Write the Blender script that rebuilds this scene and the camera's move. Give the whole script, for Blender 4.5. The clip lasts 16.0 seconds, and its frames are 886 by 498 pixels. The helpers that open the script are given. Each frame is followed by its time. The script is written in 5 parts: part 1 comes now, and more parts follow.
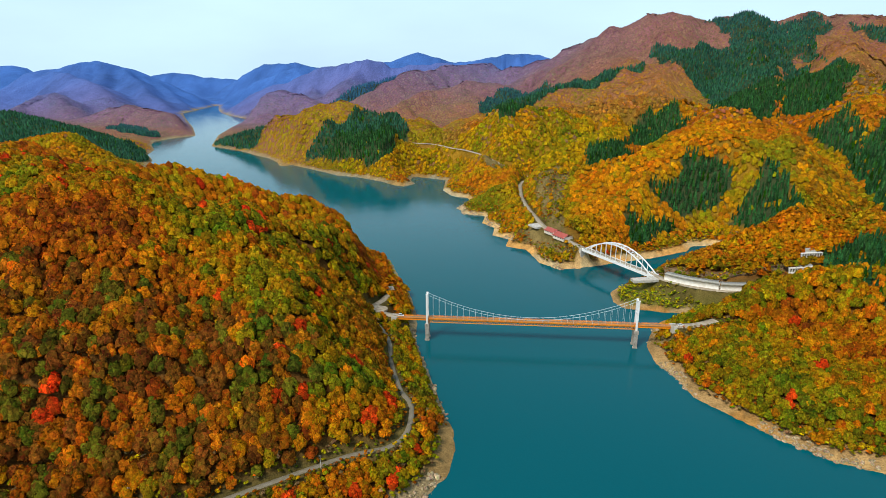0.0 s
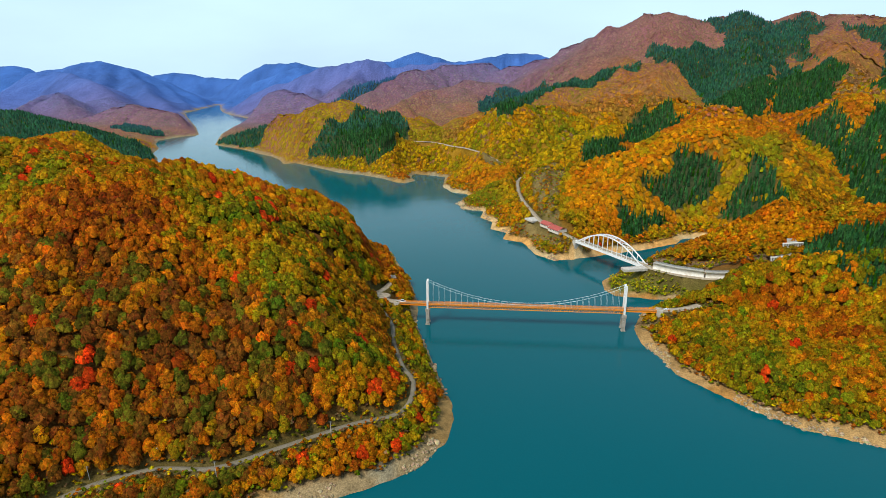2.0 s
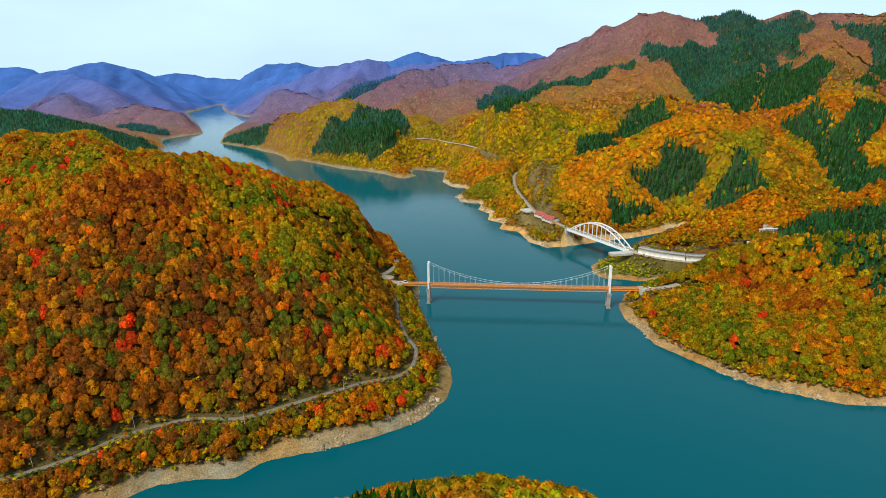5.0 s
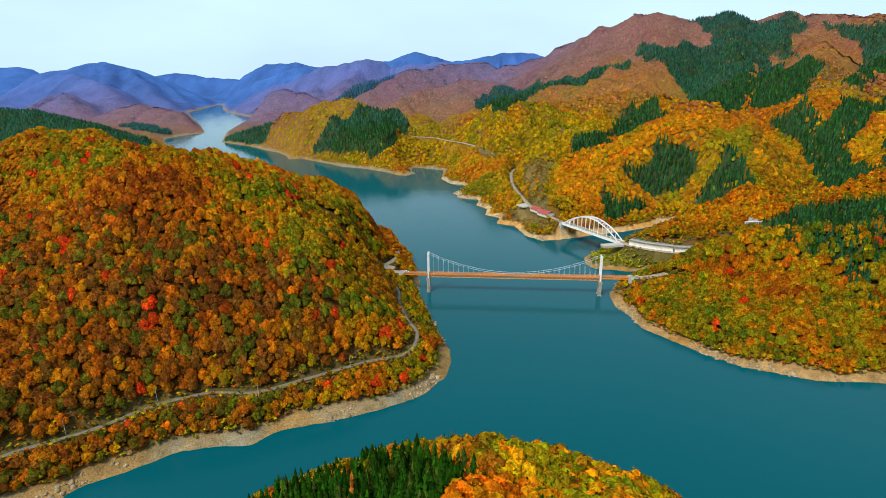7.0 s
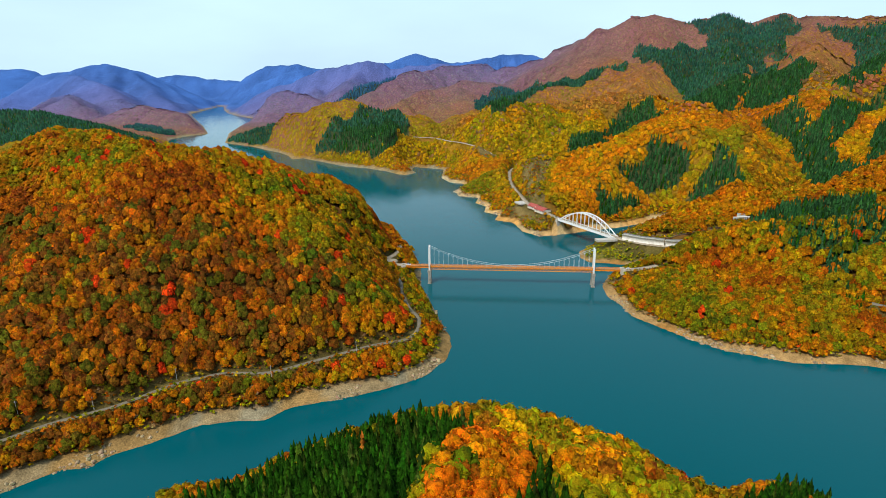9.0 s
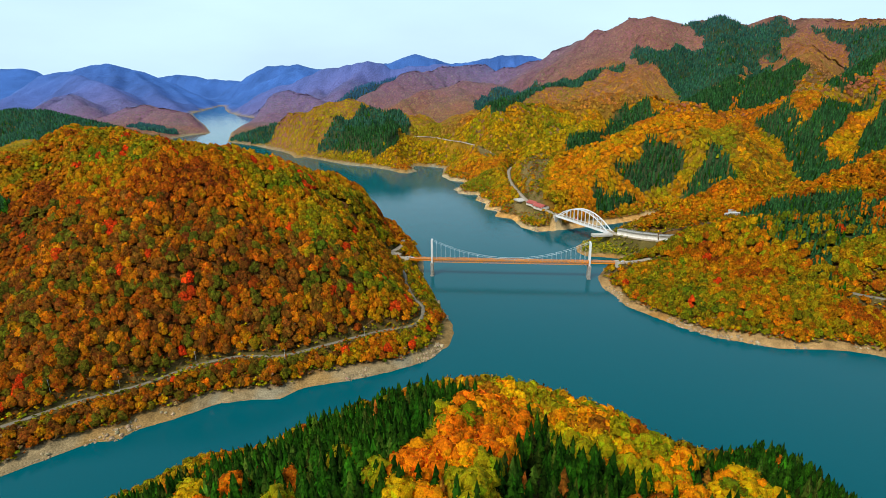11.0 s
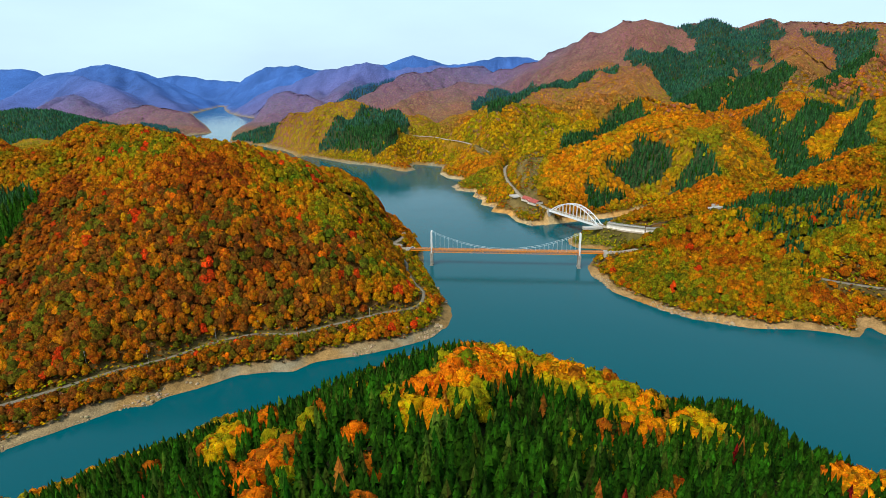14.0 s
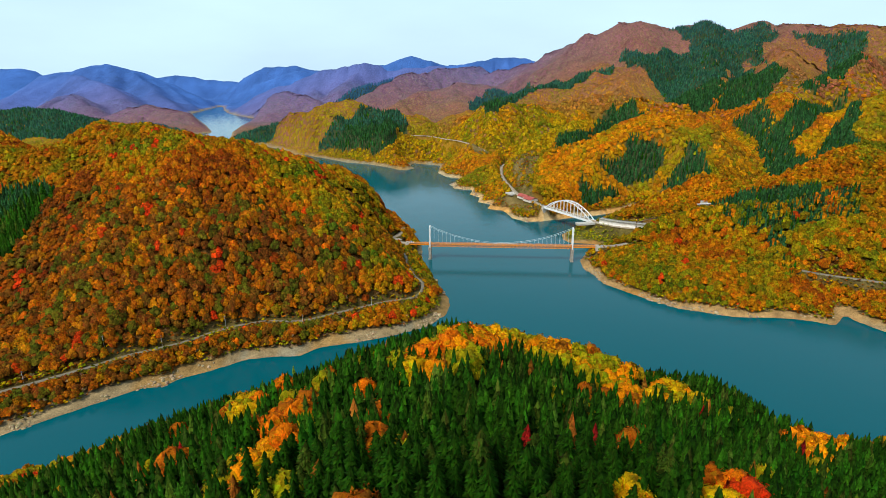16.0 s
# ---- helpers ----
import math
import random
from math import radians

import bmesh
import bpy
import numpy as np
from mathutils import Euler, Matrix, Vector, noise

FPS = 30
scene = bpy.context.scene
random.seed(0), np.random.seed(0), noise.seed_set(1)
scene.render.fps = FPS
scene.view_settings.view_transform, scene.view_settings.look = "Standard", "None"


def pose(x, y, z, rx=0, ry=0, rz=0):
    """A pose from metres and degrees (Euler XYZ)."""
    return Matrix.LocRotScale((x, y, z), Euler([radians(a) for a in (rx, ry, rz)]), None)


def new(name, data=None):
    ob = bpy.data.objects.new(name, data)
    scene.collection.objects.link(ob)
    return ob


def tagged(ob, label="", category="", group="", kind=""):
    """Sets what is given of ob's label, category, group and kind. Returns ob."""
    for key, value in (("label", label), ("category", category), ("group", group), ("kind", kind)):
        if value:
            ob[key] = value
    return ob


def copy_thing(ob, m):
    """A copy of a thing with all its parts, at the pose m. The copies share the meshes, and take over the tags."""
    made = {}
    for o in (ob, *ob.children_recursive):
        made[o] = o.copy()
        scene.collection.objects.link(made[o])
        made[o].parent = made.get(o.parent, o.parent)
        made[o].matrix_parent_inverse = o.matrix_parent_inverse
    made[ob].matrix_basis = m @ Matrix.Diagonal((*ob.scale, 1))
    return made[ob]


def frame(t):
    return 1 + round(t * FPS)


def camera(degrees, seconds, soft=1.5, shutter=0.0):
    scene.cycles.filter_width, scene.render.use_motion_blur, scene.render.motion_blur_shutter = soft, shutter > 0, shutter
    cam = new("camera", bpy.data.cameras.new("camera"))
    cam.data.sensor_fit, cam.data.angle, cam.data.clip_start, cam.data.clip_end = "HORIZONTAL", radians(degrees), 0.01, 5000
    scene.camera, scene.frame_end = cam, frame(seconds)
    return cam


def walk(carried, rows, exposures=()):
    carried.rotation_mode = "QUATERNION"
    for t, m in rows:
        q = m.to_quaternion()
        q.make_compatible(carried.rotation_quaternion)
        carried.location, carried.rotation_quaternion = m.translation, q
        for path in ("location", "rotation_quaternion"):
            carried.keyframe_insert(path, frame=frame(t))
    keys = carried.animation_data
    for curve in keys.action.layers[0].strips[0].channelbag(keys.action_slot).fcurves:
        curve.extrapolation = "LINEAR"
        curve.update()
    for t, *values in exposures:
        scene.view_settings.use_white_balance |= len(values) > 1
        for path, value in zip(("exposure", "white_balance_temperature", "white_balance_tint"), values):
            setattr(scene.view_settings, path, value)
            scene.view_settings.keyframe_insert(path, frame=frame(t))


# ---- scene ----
cam = camera(76.7, 16.0, soft=0.8)
METRES, EYE, TILT, LEAN, TURN = 210.0, 205.0, -17.7, 0.3, 0.0
ROWS = [
    (0.0, 0.0, 0.0, 0.0, 0.0, 0.0, -0.0),
    (0.5, 0.0006, -0.0302, -0.0099, 0.02, -0.04, 0.02),
    (1.0, 0.0009, -0.0633, -0.0199, -0.0, -0.05, 0.04),
    (1.5, 0.0027, -0.0965, -0.03, 0.01, -0.04, 0.06),
    (2.0, 0.0028, -0.1282, -0.0404, 0.01, -0.04, 0.09),
    (2.5, 0.0043, -0.1604, -0.0513, 0.04, -0.03, 0.15),
    (3.0, 0.0053, -0.1924, -0.0616, 0.04, -0.05, 0.21),
    (3.5, 0.0053, -0.2239, -0.0724, 0.05, -0.05, 0.3),
    (4.0, 0.0061, -0.2559, -0.0829, 0.08, -0.08, 0.31),
    (6.5, 0.0032, -0.4108, -0.1354, -0.09, -0.1, 0.37),
    (7.0, 0.0026, -0.4414, -0.1446, -0.11, -0.1, 0.38),
    (7.5, 0.0026, -0.4714, -0.1538, -0.15, -0.09, 0.4),
    (8.0, 0.0023, -0.5013, -0.1634, -0.16, -0.05, 0.42),
    (8.5, 0.0026, -0.5304, -0.1728, -0.13, 0.0, 0.43),
    (9.0, 0.0002, -0.5588, -0.1822, -0.12, 0.05, 0.42),
    (11.5, -0.02, -0.6969, -0.2245, -0.3, 0.1, 0.3),
    (12.0, -0.0226, -0.7258, -0.2333, -0.37, 0.11, 0.3),
    (12.5, -0.0247, -0.7545, -0.2426, -0.44, 0.12, 0.31),
    (13.0, -0.0251, -0.7831, -0.2516, -0.46, 0.14, 0.31),
    (13.5, -0.0259, -0.8114, -0.2605, -0.5, 0.18, 0.33),
    (14.0, -0.0257, -0.8396, -0.269, -0.52, 0.2, 0.31),
    (14.5, -0.0262, -0.8681, -0.2775, -0.55, 0.21, 0.31),
    (15.0, -0.0257, -0.8966, -0.2868, -0.6, 0.22, 0.3),
    (15.5, -0.027, -0.9243, -0.2952, -0.71, 0.23, 0.28),
    (16.0, -0.0289, -0.9505, -0.3036, -0.76, 0.25, 0.26),
]
walk(cam, [(t, pose(0, 0, EYE, TILT, LEAN, TURN) @ pose(METRES * x, METRES * y, METRES * z, 90 + pitch, roll, yaw)) for t, x, y, z, yaw, pitch, roll in ROWS])

# ---- daylight: a bright, thinly veiled sky and a soft sun behind the camera's left shoulder ----
SUN_UP, SUN_ROUND = radians(52), radians(222)
world = bpy.data.worlds.new("sky")
scene.world = world
world.use_nodes = True
wn, wl = world.node_tree.nodes, world.node_tree.links
sky = wn.new("ShaderNodeTexSky")
sky.sky_type, sky.sun_disc, sky.sun_elevation, sky.sun_rotation = "NISHITA", False, SUN_UP, SUN_ROUND
sky.dust_density, sky.ozone_density = 2.0, 2.0
sky_background = wn["Background"]
sky_background.inputs["Strength"].default_value = 0.11
coord, cloud, veil, mixed = wn.new("ShaderNodeTexCoord"), wn.new("ShaderNodeTexNoise"), wn.new("ShaderNodeMapRange"), wn.new("ShaderNodeMix")
stretch = wn.new("ShaderNodeMapping")
stretch.inputs["Scale"].default_value = (1.0, 1.0, 3.5)
cloud.inputs["Scale"].default_value, cloud.inputs["Detail"].default_value = 2.2, 6
veil.inputs["From Min"].default_value, veil.inputs["From Max"].default_value = 0.3, 0.7
veil.inputs["To Min"].default_value, veil.inputs["To Max"].default_value = 0.76, 1.0
mixed.data_type = "RGBA"
mixed.inputs["B"].default_value = (6.6, 9.2, 11.1, 1)
wl.new(coord.outputs["Generated"], stretch.inputs["Vector"])
wl.new(stretch.outputs["Vector"], cloud.inputs["Vector"])
wl.new(cloud.outputs["Fac"], veil.inputs["Value"])
# the veil is thick towards the horizon and thin overhead
split, fall, thick = wn.new("ShaderNodeSeparateXYZ"), wn.new("ShaderNodeMapRange"), wn.new("ShaderNodeMath")
fall.inputs["From Min"].default_value, fall.inputs["From Max"].default_value = 0.25, 0.6
fall.inputs["To Min"].default_value, fall.inputs["To Max"].default_value = 1.0, 0.38
thick.operation = "MULTIPLY"
wl.new(coord.outputs["Generated"], split.inputs["Vector"])
wl.new(split.outputs["Z"], fall.inputs["Value"])
wl.new(fall.outputs["Result"], thick.inputs[0])
wl.new(veil.outputs["Result"], thick.inputs[1])
wl.new(thick.outputs[0], mixed.inputs["Factor"])
wl.new(sky.outputs["Color"], mixed.inputs["A"])
wl.new(mixed.outputs["Result"], sky_background.inputs["Color"])

sun = new("sun", bpy.data.lights.new("sun", "SUN"))
sun.data.energy, sun.data.angle, sun.data.color = 3.6, radians(16), (1.0, 0.92, 0.79)
sun.rotation_mode = "QUATERNION"
sun.rotation_quaternion = Vector((math.cos(SUN_UP) * math.sin(SUN_ROUND), math.cos(SUN_UP) * math.cos(SUN_ROUND), math.sin(SUN_UP))).to_track_quat("Z", "Y")

# ---- materials ----
def material(name, color=(0.5, 0.5, 0.5), rough=0.7, metal=0.0, vary=0.25, size=1.0, bump=0.0, second=None, attribute="", island=0.0, per_object=0.0, translucent=0.0, coords="Object"):
    """A principled surface whose colour varies at two scales, with fine relief. second: a colour for stains. size: metres of the coarse grain."""
    m = bpy.data.materials.new(name)
    m.use_nodes = True
    n, l = m.node_tree.nodes, m.node_tree.links
    out, bsdf = n["Material Output"], n["Principled BSDF"]
    bsdf.inputs["Roughness"].default_value, bsdf.inputs["Metallic"].default_value = rough, metal
    bsdf.inputs["Specular IOR Level"].default_value = 0.05 if attribute or translucent else 0.4
    tc = n.new("ShaderNodeTexCoord")

    def grain(scale, detail):
        t = n.new("ShaderNodeTexNoise")
        t.inputs["Scale"].default_value, t.inputs["Detail"].default_value = scale, detail
        l.new(tc.outputs[coords], t.inputs["Vector"])
        return t.outputs["Fac"]

    def mix(kind, fac, a, b):
        x = n.new("ShaderNodeMix")
        x.data_type, x.blend_type = "RGBA", kind
        for slot, value in (("Factor", fac), ("A", a), ("B", b)):
            if isinstance(value, (tuple, float, int)):
                x.inputs[slot].default_value = (*value, 1) if isinstance(value, tuple) else value
            else:
                l.new(value, x.inputs[slot])
        return x.outputs["Result"]

    def span(value, low, high, a=0.3, b=0.7):
        r = n.new("ShaderNodeMapRange")
        for slot, v in (("From Min", a), ("From Max", b), ("To Min", low), ("To Max", high)):
            r.inputs[slot].default_value = v
        l.new(value, r.inputs["Value"])
        return r.outputs["Result"]

    coarse, fine = grain(1 / size, 4), grain(7 / size, 5)
    if attribute:
        at = n.new("ShaderNodeAttribute")
        at.attribute_name = attribute
        base = at.outputs["Color"]
    else:
        base = color
    if second:
        base = mix("MIX", span(coarse, 0, 1, 0.42, 0.62), base, second)
    base = mix("MULTIPLY", 1.0, base, mix("MIX", span(fine, 0, 1), (1 - vary,) * 3, (1 + vary,) * 3))
    base = mix("MULTIPLY", 1.0, base, mix("MIX", span(coarse, 0, 1), (1 - vary / 2,) * 3, (1 + vary / 2,) * 3))
    if island:
        g = n.new("ShaderNodeNewGeometry")
        base = mix("MULTIPLY", 1.0, base, mix("MIX", g.outputs["Random Per Island"], (1 - island,) * 3, (1 + island,) * 3))
    if per_object:
        g = n.new("ShaderNodeObjectInfo")
        base = mix("MULTIPLY", 1.0, base, mix("MIX", g.outputs["Random"], (1 - per_object,) * 3, (1 + per_object, 1 + per_object * 0.6, 1 + per_object * 0.3)))
    if isinstance(base, tuple):
        bsdf.inputs["Base Color"].default_value = (*base, 1)
    else:
        l.new(base, bsdf.inputs["Base Color"])
    if bump:
        b = n.new("ShaderNodeBump")
        b.inputs["Strength"].default_value, b.inputs["Distance"].default_value = min(bump, 1.0), size * 0.1
        l.new(fine, b.inputs["Height"])
        l.new(b.outputs["Normal"], bsdf.inputs["Normal"])
    if translucent:
        tr, ms = n.new("ShaderNodeBsdfTranslucent"), n.new("ShaderNodeMixShader")
        ms.inputs["Fac"].default_value = translucent
        l.new(base, tr.inputs["Color"])
        l.new(bsdf.outputs["BSDF"], ms.inputs[1])
        l.new(tr.outputs["BSDF"], ms.inputs[2])
        l.new(ms.outputs["Shader"], out.inputs["Surface"])
    return m


M_GROUND = material("forest_floor_and_shore", rough=0.95, vary=0.4, size=6, bump=0.7, attribute="soil")
M_FOLIAGE = material("autumn_foliage", rough=0.9, vary=0.5, size=6, bump=0.8, attribute="leaf", island=0.3, translucent=0.15)
M_GROUND_ROCK = material("pale_rock", rough=0.9, vary=0.3, size=2, bump=0.5, attribute="leaf")
M_WOODS = material("far_woods", rough=0.95, vary=0.25, size=40, attribute="leaf", island=0.08, translucent=0.1)
M_SINGLE = material("foliage_of_single_trees", rough=0.9, vary=0.4, size=0.6, attribute="leaf", island=0.25, per_object=0.16, translucent=0.15)
M_ASPHALT = material("worn_asphalt", (0.29, 0.24, 0.17), 0.9, vary=0.2, size=3, bump=0.2, second=(0.36, 0.31, 0.23))
M_LANE = material("weathered_lane", (0.20, 0.175, 0.125), 0.9, vary=0.25, size=3, bump=0.2, second=(0.15, 0.13, 0.085))
M_CONCRETE = material("weathered_concrete", (0.52, 0.50, 0.45), 0.85, vary=0.2, size=2.5, bump=0.2, second=(0.36, 0.33, 0.28))
M_PIER = material("stained_pier_concrete", (0.38, 0.35, 0.30), 0.9, vary=0.25, size=3, bump=0.2, second=(0.22, 0.20, 0.16))
M_WHITE = material("white_steel_paint", (0.80, 0.82, 0.82), 0.45, vary=0.06, size=2, second=(0.70, 0.71, 0.69))
M_PALE = material("pale_blue_steel_paint", (0.55, 0.72, 0.76), 0.45, vary=0.06, size=2)
M_ORANGE = material("orange_steel_paint", (0.90, 0.29, 0.005), 0.55, vary=0.12, size=2, second=(0.80, 0.23, 0.006))
M_BARK = material("bark", (0.13, 0.09, 0.06), 0.9, vary=0.3, size=0.5, bump=0.6)
M_RED_ROOF = material("red_sheet_roof", (0.42, 0.08, 0.06), 0.55, vary=0.15, size=1.5, second=(0.33, 0.09, 0.07))
M_PLASTER = material("cream_plaster", (0.66, 0.60, 0.50), 0.8, vary=0.12, size=2)
M_GLASS = material("dark_window_glass", (0.03, 0.04, 0.05), 0.08, vary=0.0)
M_CAR_WHITE = material("white_car_paint", (0.8, 0.8, 0.8), 0.25, vary=0.02)
M_CAR_GREY = material("grey_car_paint", (0.16, 0.17, 0.18), 0.3, vary=0.02)
M_RUBBER = material("black_rubber", (0.02, 0.02, 0.02), 0.8, vary=0.1)
M_DARK = material("dark_steel", (0.09, 0.09, 0.09), 0.5, 0.4, vary=0.1)

M_WATER = bpy.data.materials.new("lake_water")
M_WATER.use_nodes = True
n, l = M_WATER.node_tree.nodes, M_WATER.node_tree.links
b = n["Principled BSDF"]
b.inputs["Base Color"].default_value, b.inputs["Roughness"].default_value, b.inputs["IOR"].default_value = (0.0, 0.080, 0.102, 1), 0.07, 1.2
tc, bump = n.new("ShaderNodeTexCoord"), n.new("ShaderNodeBump")
big, small, add = n.new("ShaderNodeTexNoise"), n.new("ShaderNodeTexNoise"), n.new("ShaderNodeMath")
big.inputs["Scale"].default_value, big.inputs["Detail"].default_value = 0.03, 3
small.inputs["Scale"].default_value, small.inputs["Detail"].default_value = 0.7, 4
for t in (big, small):
    l.new(tc.outputs["Object"], t.inputs["Vector"])
add.operation = "MULTIPLY_ADD"
add.inputs[1].default_value = 0.35
l.new(small.outputs["Fac"], add.inputs[0])
l.new(big.outputs["Fac"], add.inputs[2])
bump.inputs["Strength"].default_value, bump.inputs["Distance"].default_value = 0.25, 0.6
l.new(add.outputs[0], bump.inputs["Height"])
l.new(bump.outputs["Normal"], b.inputs["Normal"])
